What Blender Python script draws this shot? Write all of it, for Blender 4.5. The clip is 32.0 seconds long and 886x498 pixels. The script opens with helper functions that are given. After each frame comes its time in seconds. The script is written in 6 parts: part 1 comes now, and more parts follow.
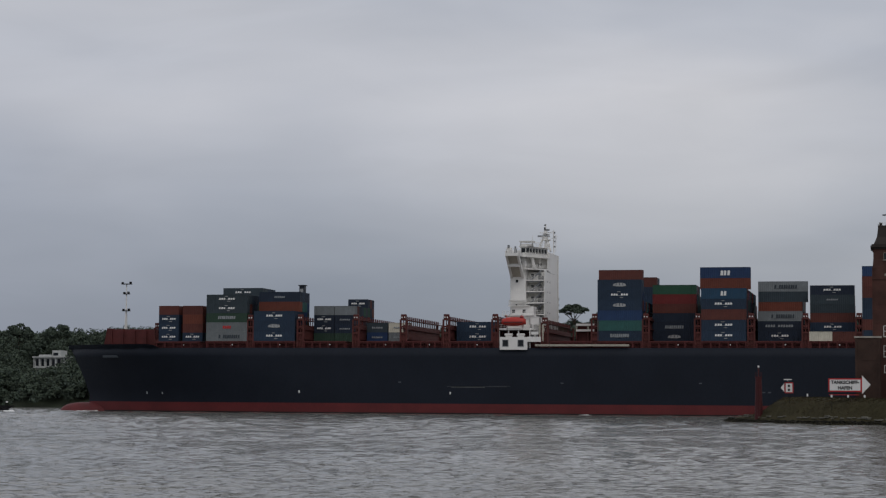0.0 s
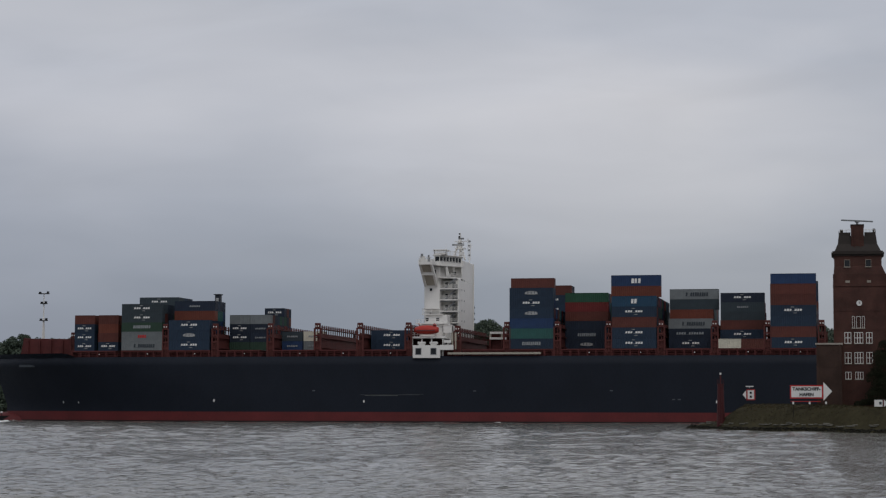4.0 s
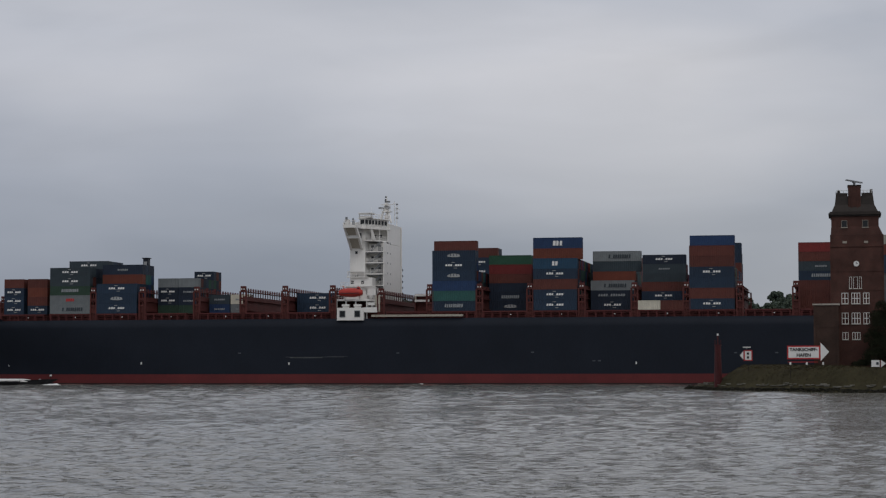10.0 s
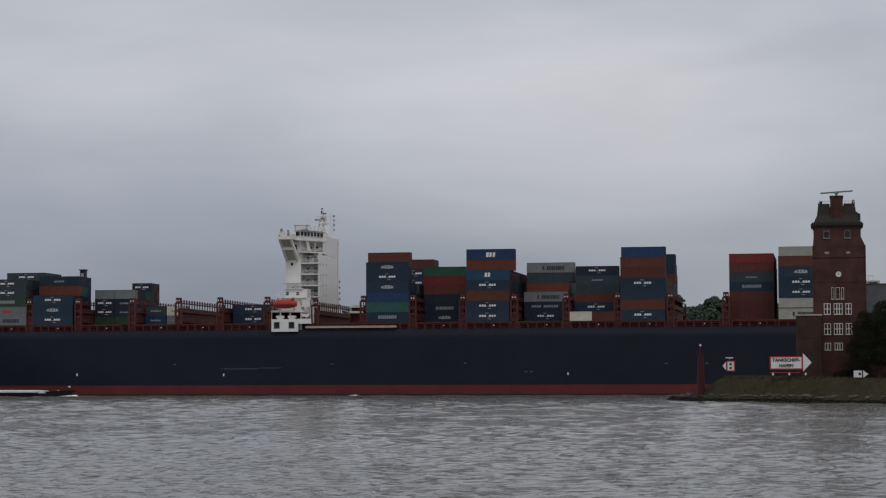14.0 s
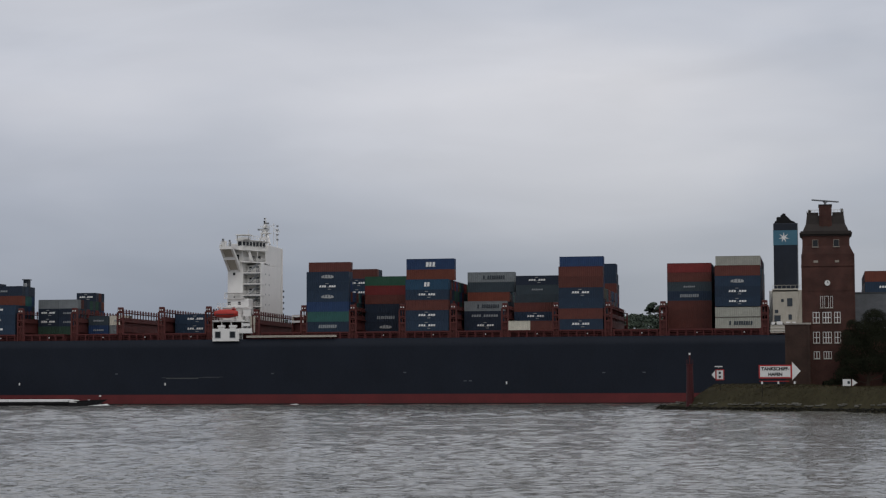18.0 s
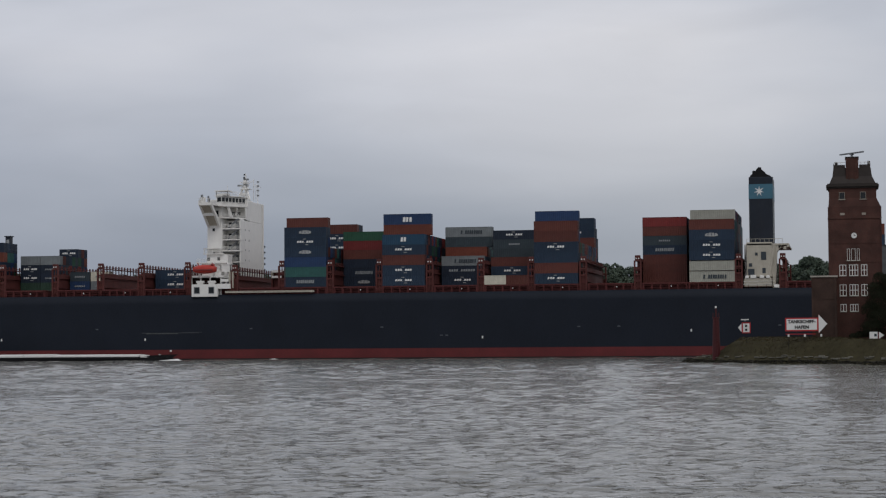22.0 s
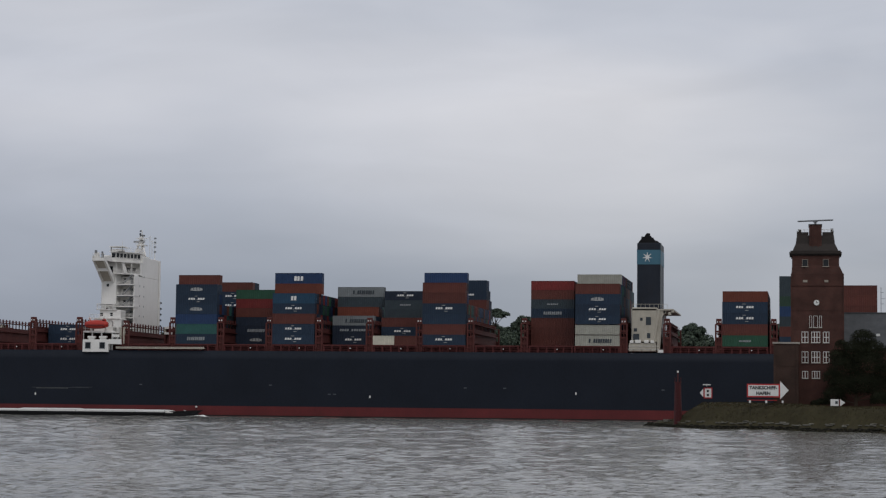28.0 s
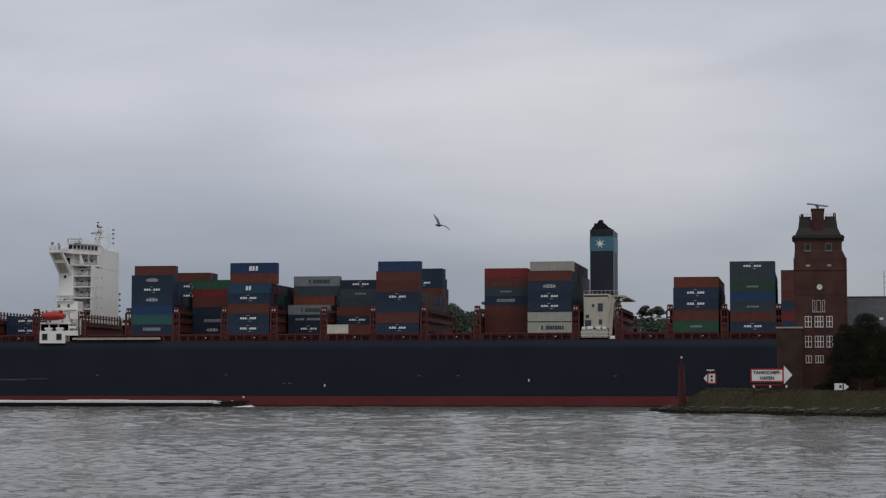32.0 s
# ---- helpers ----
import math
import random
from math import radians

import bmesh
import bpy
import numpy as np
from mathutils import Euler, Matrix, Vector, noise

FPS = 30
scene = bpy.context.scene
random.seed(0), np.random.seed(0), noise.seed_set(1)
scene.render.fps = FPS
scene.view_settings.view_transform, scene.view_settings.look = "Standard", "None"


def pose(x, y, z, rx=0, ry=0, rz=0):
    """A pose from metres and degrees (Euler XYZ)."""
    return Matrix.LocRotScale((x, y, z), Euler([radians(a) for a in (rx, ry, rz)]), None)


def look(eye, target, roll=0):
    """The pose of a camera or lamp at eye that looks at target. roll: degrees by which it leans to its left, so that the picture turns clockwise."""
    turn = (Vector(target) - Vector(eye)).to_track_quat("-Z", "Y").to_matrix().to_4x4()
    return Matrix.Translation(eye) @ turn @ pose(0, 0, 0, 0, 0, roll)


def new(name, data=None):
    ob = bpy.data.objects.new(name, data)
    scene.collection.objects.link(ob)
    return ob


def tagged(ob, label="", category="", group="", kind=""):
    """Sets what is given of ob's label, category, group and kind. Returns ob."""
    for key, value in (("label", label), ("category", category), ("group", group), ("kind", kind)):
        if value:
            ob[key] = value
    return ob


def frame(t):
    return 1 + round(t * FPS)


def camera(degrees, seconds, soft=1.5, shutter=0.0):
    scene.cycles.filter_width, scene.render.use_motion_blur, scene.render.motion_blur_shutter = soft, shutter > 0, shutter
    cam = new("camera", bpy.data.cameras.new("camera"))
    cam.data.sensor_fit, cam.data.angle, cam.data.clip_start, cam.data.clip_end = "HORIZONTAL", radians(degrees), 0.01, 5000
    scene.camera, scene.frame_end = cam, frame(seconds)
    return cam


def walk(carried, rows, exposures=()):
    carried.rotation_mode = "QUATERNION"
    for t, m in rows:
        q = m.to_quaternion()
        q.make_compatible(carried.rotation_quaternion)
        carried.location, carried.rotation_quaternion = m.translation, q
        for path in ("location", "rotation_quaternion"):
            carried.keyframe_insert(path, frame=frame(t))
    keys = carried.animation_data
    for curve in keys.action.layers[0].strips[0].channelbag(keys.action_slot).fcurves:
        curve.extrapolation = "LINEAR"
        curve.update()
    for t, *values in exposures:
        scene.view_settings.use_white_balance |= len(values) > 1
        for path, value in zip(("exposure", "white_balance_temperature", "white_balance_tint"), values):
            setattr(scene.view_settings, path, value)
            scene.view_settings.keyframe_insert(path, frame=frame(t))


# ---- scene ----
cam = camera(24.42, 32.0, soft=1.25)


def shot(turn, tilt, lean):
    """The held camera on the quay: degrees to the left, up, and anticlockwise."""
    return pose(0, 0, 4.5, 0, 0, turn) @ pose(0, 0, 0, 90 + tilt, 0, 0) @ pose(0, 0, 0, 0, 0, lean)


walk(cam, [
    (0.0, shot(12.284, 4.166, 0.343)),
    (0.5, shot(12.256, 4.381, 0.496)),
    (1.0, shot(12.311, 4.793, 0.586)),
    (1.5, shot(12.360, 4.775, 0.397)),
    (2.0, shot(11.943, 4.630, 0.232)),
    (2.5, shot(11.557, 4.801, 0.364)),
    (4.5, shot(11.069, 4.273, -0.047)),
    (5.0, shot(10.855, 4.063, -0.104)),
    (5.5, shot(10.758, 3.527, 0.193)),
    (6.0, shot(10.959, 3.630, 0.272)),
    (6.5, shot(11.036, 3.815, 0.209)),
    (7.0, shot(11.006, 3.869, 0.266)),
    (7.5, shot(11.184, 3.731, 0.008)),
    (8.0, shot(11.454, 3.585, 0.023)),
    (8.5, shot(11.476, 3.823, -0.030)),
    (9.0, shot(11.509, 3.778, -0.112)),
    (9.5, shot(11.390, 3.445, 0.009)),
    (10.0, shot(11.149, 3.336, -0.102)),
    (10.5, shot(11.058, 3.347, -0.110)),
    (11.0, shot(11.951, 3.265, -0.247)),
    (11.5, shot(11.067, 3.398, -0.252)),
    (12.0, shot(11.050, 3.380, -0.036)),
    (12.5, shot(11.166, 3.335, -0.114)),
    (13.0, shot(11.153, 3.308, -0.027)),
    (13.5, shot(10.880, 3.414, -0.080)),
    (14.0, shot(10.668, 3.639, -0.163)),
    (14.5, shot(10.348, 3.810, -0.173)),
    (16.5, shot(10.488, 3.574, 0.100)),
    (17.0, shot(10.478, 3.855, 0.081)),
    (17.5, shot(10.413, 3.968, -0.150)),
    (18.0, shot(10.364, 3.889, -0.219)),
    (18.5, shot(10.544, 3.390, -0.410)),
    (19.0, shot(10.551, 3.012, -0.293)),
    (19.5, shot(10.295, 3.067, -0.367)),
    (20.0, shot(10.101, 3.303, -0.356)),
    (20.5, shot(9.956, 3.252, -0.421)),
    (21.0, shot(10.609, 3.078, -0.425)),
    (21.5, shot(11.441, 2.703, -0.444)),
    (22.0, shot(11.093, 2.611, -0.419)),
    (22.5, shot(11.193, 2.777, -0.074)),
    (23.0, shot(10.818, 3.020, 0.012)),
    (23.5, shot(11.316, 3.126, -0.441)),
    (24.0, shot(11.411, 3.043, -0.232)),
    (24.5, shot(11.205, 3.475, 0.002)),
    (25.0, shot(10.933, 3.572, 0.401)),
    (25.5, shot(10.866, 3.487, 0.355)),
    (27.5, shot(10.341, 3.556, 0.635)),
    (28.0, shot(10.087, 4.291, 0.580)),
    (28.5, shot(9.931, 4.392, 0.245)),
    (29.0, shot(9.834, 4.243, 0.106)),
    (29.5, shot(9.778, 4.239, 0.402)),
    (30.0, shot(9.886, 4.280, 0.298)),
    (30.5, shot(9.909, 4.440, 0.192)),
    (31.0, shot(10.061, 4.665, -0.238)),
    (31.5, shot(10.121, 4.290, -0.197)),
    (32.0, shot(10.156, 3.955, 0.027)),
], exposures=((0.0, -0.04), (14.0, 0.0), (17.0, 0.15), (19.5, 0.08), (22.0, 0.15), (25.0, 0.11), (28.0, 0.14), (32.0, 0.1)))

# ---- world, sun, exposure ----
world = bpy.data.worlds.new("overcast")
scene.world = world
world.use_nodes = True
wt = world.node_tree
wt.nodes.clear()


def wn(kind, **vals):
    n = wt.nodes.new(kind)
    for k, val in vals.items():
        n.inputs[k].default_value = val
    return n


w_out, w_bg = wn("ShaderNodeOutputWorld"), wn("ShaderNodeBackground", Strength=1.0)
w_sky = wn("ShaderNodeTexSky")
w_sky.sky_type, w_sky.sun_disc = "NISHITA", False
w_sky.sun_elevation, w_sky.sun_rotation = radians(50), radians(150)
w_dim = wn("ShaderNodeMix")
w_dim.data_type, w_dim.blend_type = "RGBA", "MULTIPLY"
w_dim.inputs[0].default_value = 1.0
w_dim.inputs[7].default_value = (0.09, 0.09, 0.09, 1)
w_co = wn("ShaderNodeTexCoord")
w_map = wn("ShaderNodeMapping", Scale=(1.7, 1.7, 6.0), Location=(0.35, 0.1, 0.15))
w_noise = wn("ShaderNodeTexNoise", Scale=1.6, Detail=4.0, Roughness=0.42, Distortion=0.3)
w_ramp = wn("ShaderNodeValToRGB")
w_ramp.color_ramp.elements[0].position, w_ramp.color_ramp.elements[0].color = 0.37, (0.435, 0.455, 0.508, 1)
w_ramp.color_ramp.elements[1].position, w_ramp.color_ramp.elements[1].color = 0.64, (0.615, 0.612, 0.640, 1)
w_sep = wn("ShaderNodeSeparateXYZ")
w_rise = wn("ShaderNodeValToRGB")
for pos, val in ((0.0, 0.66), (0.05, 0.72), (0.10, 0.90), (0.17, 1.08), (1.0, 1.15)):
    el = w_rise.color_ramp.elements.new(pos) if 0 < pos < 1 else w_rise.color_ramp.elements[0 if pos == 0 else -1]
    el.color = (val ** 1.08, val, val ** 0.93, 1)
w_grad = wn("ShaderNodeMix")
w_grad.data_type, w_grad.blend_type = "RGBA", "MULTIPLY"
w_grad.inputs[0].default_value = 1.0
w_west = wn("ShaderNodeMapRange", **{"From Min": -0.42, "From Max": -0.08, "To Min": 1.0, "To Max": 0.22})
w_low = wn("ShaderNodeMapRange", **{"From Min": 0.02, "From Max": 0.20, "To Min": 1.0, "To Max": 0.0})
w_mass = wn("ShaderNodeMath")
w_mass.operation = "MULTIPLY"
w_bank = wn("ShaderNodeMix")
w_bank.data_type, w_bank.blend_type = "RGBA", "MULTIPLY"
w_bank.inputs[7].default_value = (0.60, 0.65, 0.765, 1)
w_streak_map = wn("ShaderNodeMapping", Scale=(2.6, 2.6, 10.0), Location=(0.2, 0.7, 0.4), Rotation=(0.12, 0.05, 0.0))
w_streak = wn("ShaderNodeTexNoise", Scale=3.2, Detail=5.0, Roughness=0.5, Distortion=0.6)
w_soft = wn("ShaderNodeMapRange", **{"From Min": 0.3, "From Max": 0.7, "To Min": 0.95, "To Max": 1.045})
w_wisp = wn("ShaderNodeMix")
w_wisp.data_type, w_wisp.blend_type = "RGBA", "MULTIPLY"
w_wisp.inputs[0].default_value = 1.0
w_mix = wn("ShaderNodeMix")
w_mix.data_type = "RGBA"
w_mix.inputs[0].default_value = 0.93
for a, b in ((w_co.outputs["Generated"], w_map.inputs[0]), (w_map.outputs[0], w_noise.inputs["Vector"]), (w_noise.outputs[0], w_ramp.inputs[0]),
             (w_sky.outputs[0], w_dim.inputs[6]), (w_dim.outputs[2], w_mix.inputs[6]), (w_co.outputs["Generated"], w_sep.inputs[0]), (w_sep.outputs[2], w_rise.inputs[0]),
             (w_ramp.outputs[0], w_grad.inputs[6]), (w_rise.outputs[0], w_grad.inputs[7]), (w_sep.outputs[0], w_west.inputs[0]), (w_sep.outputs[2], w_low.inputs[0]), (w_west.outputs[0], w_mass.inputs[0]), (w_low.outputs[0], w_mass.inputs[1]),
             (w_mass.outputs[0], w_bank.inputs[0]), (w_grad.outputs[2], w_bank.inputs[6]), (w_bank.outputs[2], w_wisp.inputs[6]), (w_co.outputs["Generated"], w_streak_map.inputs[0]), (w_streak_map.outputs[0], w_streak.inputs["Vector"]), (w_streak.outputs[0], w_soft.inputs[0]),
             (w_soft.outputs[0], w_wisp.inputs[7]), (w_wisp.outputs[2], w_mix.inputs[7]),
             (w_mix.outputs[2], w_bg.inputs[0]), (w_bg.outputs[0], w_out.inputs[0])):
    wt.links.new(a, b)
sun_data = bpy.data.lights.new("sun", "SUN")
sun_data.energy, sun_data.angle, sun_data.color = 0.5, radians(25), (1.0, 0.96, 0.9)
sun = new("sun", sun_data)
sun.matrix_world = look((60, -100, 140), (0, 0, 0))

# ---- materials ----


def paint(name, colour, rough=0.55, metal=0.0, vary=0.25, big=0.6, fine=14.0, bump=0.15, streaks=0.0, dirt=(0.05, 0.045, 0.04), random_hue=0.0, coat=0.0, spec=0.3):
    """Painted or plain surface: stains at two scales, faint relief, run-down streaks."""
    m = bpy.data.materials.new(name)
    m.use_nodes = True
    nt = m.node_tree
    bsdf = nt.nodes["Principled BSDF"]

    def node(kind, **vals):
        n = nt.nodes.new(kind)
        for k, val in vals.items():
            n.inputs[k].default_value = val
        return n
    co = node("ShaderNodeTexCoord")
    n1 = node("ShaderNodeTexNoise", Scale=big, Detail=6.0, Roughness=0.6)
    n2 = node("ShaderNodeTexNoise", Scale=fine, Detail=4.0, Roughness=0.65)
    mp = node("ShaderNodeMapping", Scale=(1.0, 1.0, 0.12))
    n3 = node("ShaderNodeTexNoise", Scale=2.2, Detail=5.0, Roughness=0.7)
    for a, b in ((co.outputs["Object"], n1.inputs["Vector"]), (co.outputs["Object"], n2.inputs["Vector"]), (co.outputs["Object"], mp.inputs[0]), (mp.outputs[0], n3.inputs["Vector"])):
        nt.links.new(a, b)
    add = node("ShaderNodeMath")
    add.operation = "ADD"
    nt.links.new(n1.outputs[0], add.inputs[0])
    nt.links.new(n2.outputs[0], add.inputs[1])
    rng = node("ShaderNodeMapRange", **{"From Min": 0.7, "From Max": 1.35, "To Min": 1 - vary, "To Max": 1 + vary})
    nt.links.new(add.outputs[0], rng.inputs[0])
    mul = node("ShaderNodeMix")
    mul.data_type, mul.blend_type = "RGBA", "MULTIPLY"
    mul.inputs[0].default_value = 1.0
    mul.inputs[6].default_value = (*colour, 1)
    nt.links.new(rng.outputs[0], mul.inputs[7])
    last = mul.outputs[2]
    if random_hue:
        info = node("ShaderNodeObjectInfo")
        hr = node("ShaderNodeMapRange", **{"To Min": 1 - random_hue, "To Max": 1 + random_hue})
        nt.links.new(info.outputs["Random"], hr.inputs[0])
        hsv = node("ShaderNodeHueSaturation")
        nt.links.new(hr.outputs[0], hsv.inputs["Value"])
        nt.links.new(last, hsv.inputs["Color"])
        last = hsv.outputs[0]
    if streaks:
        sr = node("ShaderNodeMapRange", **{"From Min": 0.52, "From Max": 0.75, "To Min": 0.0, "To Max": streaks})
        nt.links.new(n3.outputs[0], sr.inputs[0])
        mx = node("ShaderNodeMix")
        mx.data_type = "RGBA"
        mx.inputs[7].default_value = (*dirt, 1)
        nt.links.new(sr.outputs[0], mx.inputs[0])
        nt.links.new(last, mx.inputs[6])
        last = mx.outputs[2]
    nt.links.new(last, bsdf.inputs["Base Color"])
    rr = node("ShaderNodeMapRange", **{"From Min": 0.3, "From Max": 0.7, "To Min": max(0.05, rough - 0.12), "To Max": min(1.0, rough + 0.12)})
    nt.links.new(n2.outputs[0], rr.inputs[0])
    nt.links.new(rr.outputs[0], bsdf.inputs["Roughness"])
    bsdf.inputs["Metallic"].default_value = metal
    bsdf.inputs["Specular IOR Level"].default_value = spec
    bsdf.inputs["Coat Weight"].default_value = coat
    if bump:
        bp = node("ShaderNodeBump", Strength=bump, Distance=0.05)
        nt.links.new(n2.outputs[0], bp.inputs["Height"])
        nt.links.new(bp.outputs[0], bsdf.inputs["Normal"])
    return m


def brickwork(name, c1, c2, mortar, scale=1.0):
    m = paint(name, c1, rough=0.85, vary=0.2, bump=0.1)
    nt = m.node_tree
    bsdf = nt.nodes["Principled BSDF"]
    co = nt.nodes.new("ShaderNodeTexCoord")
    sep, comb = nt.nodes.new("ShaderNodeSeparateXYZ"), nt.nodes.new("ShaderNodeCombineXYZ")
    plus = nt.nodes.new("ShaderNodeMath")
    bk = nt.nodes.new("ShaderNodeTexBrick")
    bk.inputs["Color1"].default_value, bk.inputs["Color2"].default_value, bk.inputs["Mortar"].default_value = (*c1, 1), (*c2, 1), (*mortar, 1)
    for k, val in (("Scale", scale), ("Brick Width", 0.25), ("Row Height", 0.077), ("Mortar Size", 0.008), ("Mortar Smooth", 0.2), ("Bias", 0.1)):
        bk.inputs[k].default_value = val
    nz = nt.nodes.new("ShaderNodeTexNoise")
    nz.inputs["Scale"].default_value, nz.inputs["Detail"].default_value = 0.35, 6.0
    rg = nt.nodes.new("ShaderNodeMapRange")
    rg.inputs["From Min"].default_value, rg.inputs["From Max"].default_value, rg.inputs["To Min"].default_value, rg.inputs["To Max"].default_value = 0.3, 0.7, 0.65, 1.3
    mul = nt.nodes.new("ShaderNodeMix")
    mul.data_type, mul.blend_type = "RGBA", "MULTIPLY"
    mul.inputs[0].default_value = 1.0
    for a, b in ((co.outputs["Object"], sep.inputs[0]), (sep.outputs[0], plus.inputs[0]), (sep.outputs[1], plus.inputs[1]), (plus.outputs[0], comb.inputs[0]),
                 (sep.outputs[2], comb.inputs[1]), (comb.outputs[0], bk.inputs["Vector"]), (co.outputs["Object"], nz.inputs["Vector"]), (nz.outputs[0], rg.inputs[0]),
                 (bk.outputs[0], mul.inputs[6]), (rg.outputs[0], mul.inputs[7]), (mul.outputs[2], bsdf.inputs["Base Color"])):
        nt.links.new(a, b)
    return m


def island_colours(name, colours, rough=0.6, vary=0.2, size=0.3):
    """One material for many joined pieces: each loose piece takes one of the colours."""
    m = bpy.data.materials.new(name)
    m.use_nodes = True
    nt = m.node_tree
    bsdf = nt.nodes["Principled BSDF"]
    geo, ramp = nt.nodes.new("ShaderNodeNewGeometry"), nt.nodes.new("ShaderNodeValToRGB")
    ramp.color_ramp.interpolation = "CONSTANT"
    els = ramp.color_ramp.elements
    while len(els) < len(colours):
        els.new(0.5)
    for i, c in enumerate(colours):
        els[i].position, els[i].color = i / len(colours), (*c, 1)
    co, nz, rg, mul = (nt.nodes.new(k) for k in ("ShaderNodeTexCoord", "ShaderNodeTexNoise", "ShaderNodeMapRange", "ShaderNodeMix"))
    nz.inputs["Scale"].default_value, nz.inputs["Detail"].default_value = size, 5.0
    rg.inputs["From Min"].default_value, rg.inputs["From Max"].default_value, rg.inputs["To Min"].default_value, rg.inputs["To Max"].default_value = 0.3, 0.7, 1 - vary, 1 + vary
    mul.data_type, mul.blend_type = "RGBA", "MULTIPLY"
    mul.inputs[0].default_value = 1.0
    for a, b in ((geo.outputs["Random Per Island"], ramp.inputs[0]), (co.outputs["Object"], nz.inputs["Vector"]), (nz.outputs[0], rg.inputs[0]),
                 (ramp.outputs[0], mul.inputs[6]), (rg.outputs[0], mul.inputs[7]), (mul.outputs[2], bsdf.inputs["Base Color"])):
        nt.links.new(a, b)
    bsdf.inputs["Roughness"].default_value = rough
    bsdf.inputs["Specular IOR Level"].default_value = 0.12
    return m


NAVY, BLUE, DBLUE = (0.011, 0.024, 0.045), (0.012, 0.032, 0.085), (0.009, 0.016, 0.030)
TEAL, GREEN, RED, BROWN, ORANGE = (0.022, 0.082, 0.075), (0.016, 0.062, 0.036), (0.125, 0.016, 0.015), (0.078, 0.022, 0.016), (0.115, 0.030, 0.017)
GREY, WHITE, SLATE, LBLUE, MGREEN = (0.13, 0.145, 0.15), (0.29, 0.29, 0.25), (0.026, 0.038, 0.046), (0.012, 0.045, 0.085), (0.018, 0.04, 0.026)
m_hull = paint("topside_paint", (0.0136, 0.0176, 0.0262), spec=0.12, rough=0.5, vary=0.2, big=0.08, fine=1.5, bump=0.05, streaks=0.35, dirt=(0.022, 0.022, 0.026))
m_boot = paint("boot_topping", (0.115, 0.018, 0.019), rough=0.6, vary=0.3, big=0.15, fine=2.5, streaks=0.4, dirt=(0.07, 0.02, 0.018))
m_wet = paint("wet_antifouling", (0.014, 0.009, 0.009), rough=0.4, vary=0.5, big=0.1, fine=1.2)
m_deck = paint("deck_red", (0.088, 0.020, 0.019), rough=0.7, vary=0.35, big=0.4, fine=6.0, streaks=0.3, dirt=(0.05, 0.018, 0.015))
m_lash = paint("lashing_red", (0.088, 0.023, 0.020), rough=0.7, vary=0.35, big=0.5, fine=8.0, streaks=0.3)
m_white = paint("ship_white", (0.76, 0.75, 0.72), rough=0.45, vary=0.06, big=0.3, fine=5.0, bump=0.05, streaks=0.14, dirt=(0.4, 0.33, 0.25))
m_offwhite = paint("aged_white", (0.43, 0.40, 0.335), rough=0.6, vary=0.15, streaks=0.3, dirt=(0.25, 0.19, 0.13))
m_glass = paint("dark_glass", (0.012, 0.015, 0.018), rough=0.12, vary=0.1, bump=0.0)
m_boat = paint("lifeboat_orange", (0.40, 0.035, 0.025), rough=0.4, vary=0.12, bump=0.03)
m_funnel = paint("funnel_navy", (0.010, 0.015, 0.025), rough=0.5, vary=0.25, big=0.3, streaks=0.2)
m_band = paint("funnel_light_blue", (0.055, 0.15, 0.21), rough=0.5, vary=0.1)
m_mark = paint("white_marking", (0.74, 0.74, 0.72), rough=0.6, vary=0.15)
m_mark_soft = paint("worn_white_marking", (0.33, 0.34, 0.34), rough=0.6, vary=0.45, big=1.2, fine=9.0)
m_mark_dim = paint("faded_marking", (0.25, 0.27, 0.28), rough=0.6, vary=0.2)
m_mark_dark = paint("dark_marking", (0.04, 0.05, 0.06), rough=0.6, vary=0.2)
m_rub = paint("rubbed_paint", (0.10, 0.108, 0.11), rough=0.6, vary=0.6, big=0.3, fine=4.0)
m_scrape = paint("scraped_paint", (0.045, 0.05, 0.058), rough=0.6, vary=0.4, big=0.4, fine=3.0)
m_faint = paint("faint_marking", (0.075, 0.085, 0.10), rough=0.6, vary=0.4)
m_steel = paint("grey_steel", (0.22, 0.23, 0.24), rough=0.5, metal=0.3, vary=0.2)
m_black = paint("black_steel", (0.010, 0.010, 0.011), rough=0.6, vary=0.2, spec=0.15)
m_brick = brickwork("dark_clinker", (0.078, 0.028, 0.021), (0.054, 0.022, 0.017), (0.072, 0.046, 0.038))
m_brick_brown = brickwork("brown_brick", (0.058, 0.030, 0.022), (0.042, 0.023, 0.018), (0.052, 0.038, 0.030))
m_roof = paint("slate_roof", (0.065, 0.07, 0.075), rough=0.75, vary=0.3, big=0.7, fine=5.0, bump=0.4)
m_copper = paint("weathered_tower_roof", (0.030, 0.024, 0.021), rough=0.7, vary=0.3, big=0.7, fine=6.0)
m_frame = paint("window_white", (0.72, 0.72, 0.7), rough=0.5, vary=0.08)
m_stone = island_colours("revetment_stone", [(0.022, 0.021, 0.016), (0.03, 0.028, 0.022), (0.016, 0.016, 0.012), (0.045, 0.042, 0.035), (0.02, 0.021, 0.013)], rough=0.9, size=2.0)
m_soil = paint("grass_soil", (0.042, 0.037, 0.020), rough=0.95, vary=0.45, big=0.16, fine=1.2, bump=0.1, streaks=0.4, dirt=(0.03, 0.032, 0.014), spec=0.1)
m_grass = island_colours("grass", [(0.046, 0.038, 0.020), (0.039, 0.037, 0.018), (0.055, 0.040, 0.021), (0.034, 0.034, 0.016), (0.044, 0.034, 0.021)], rough=0.95, vary=0.45, size=0.18)
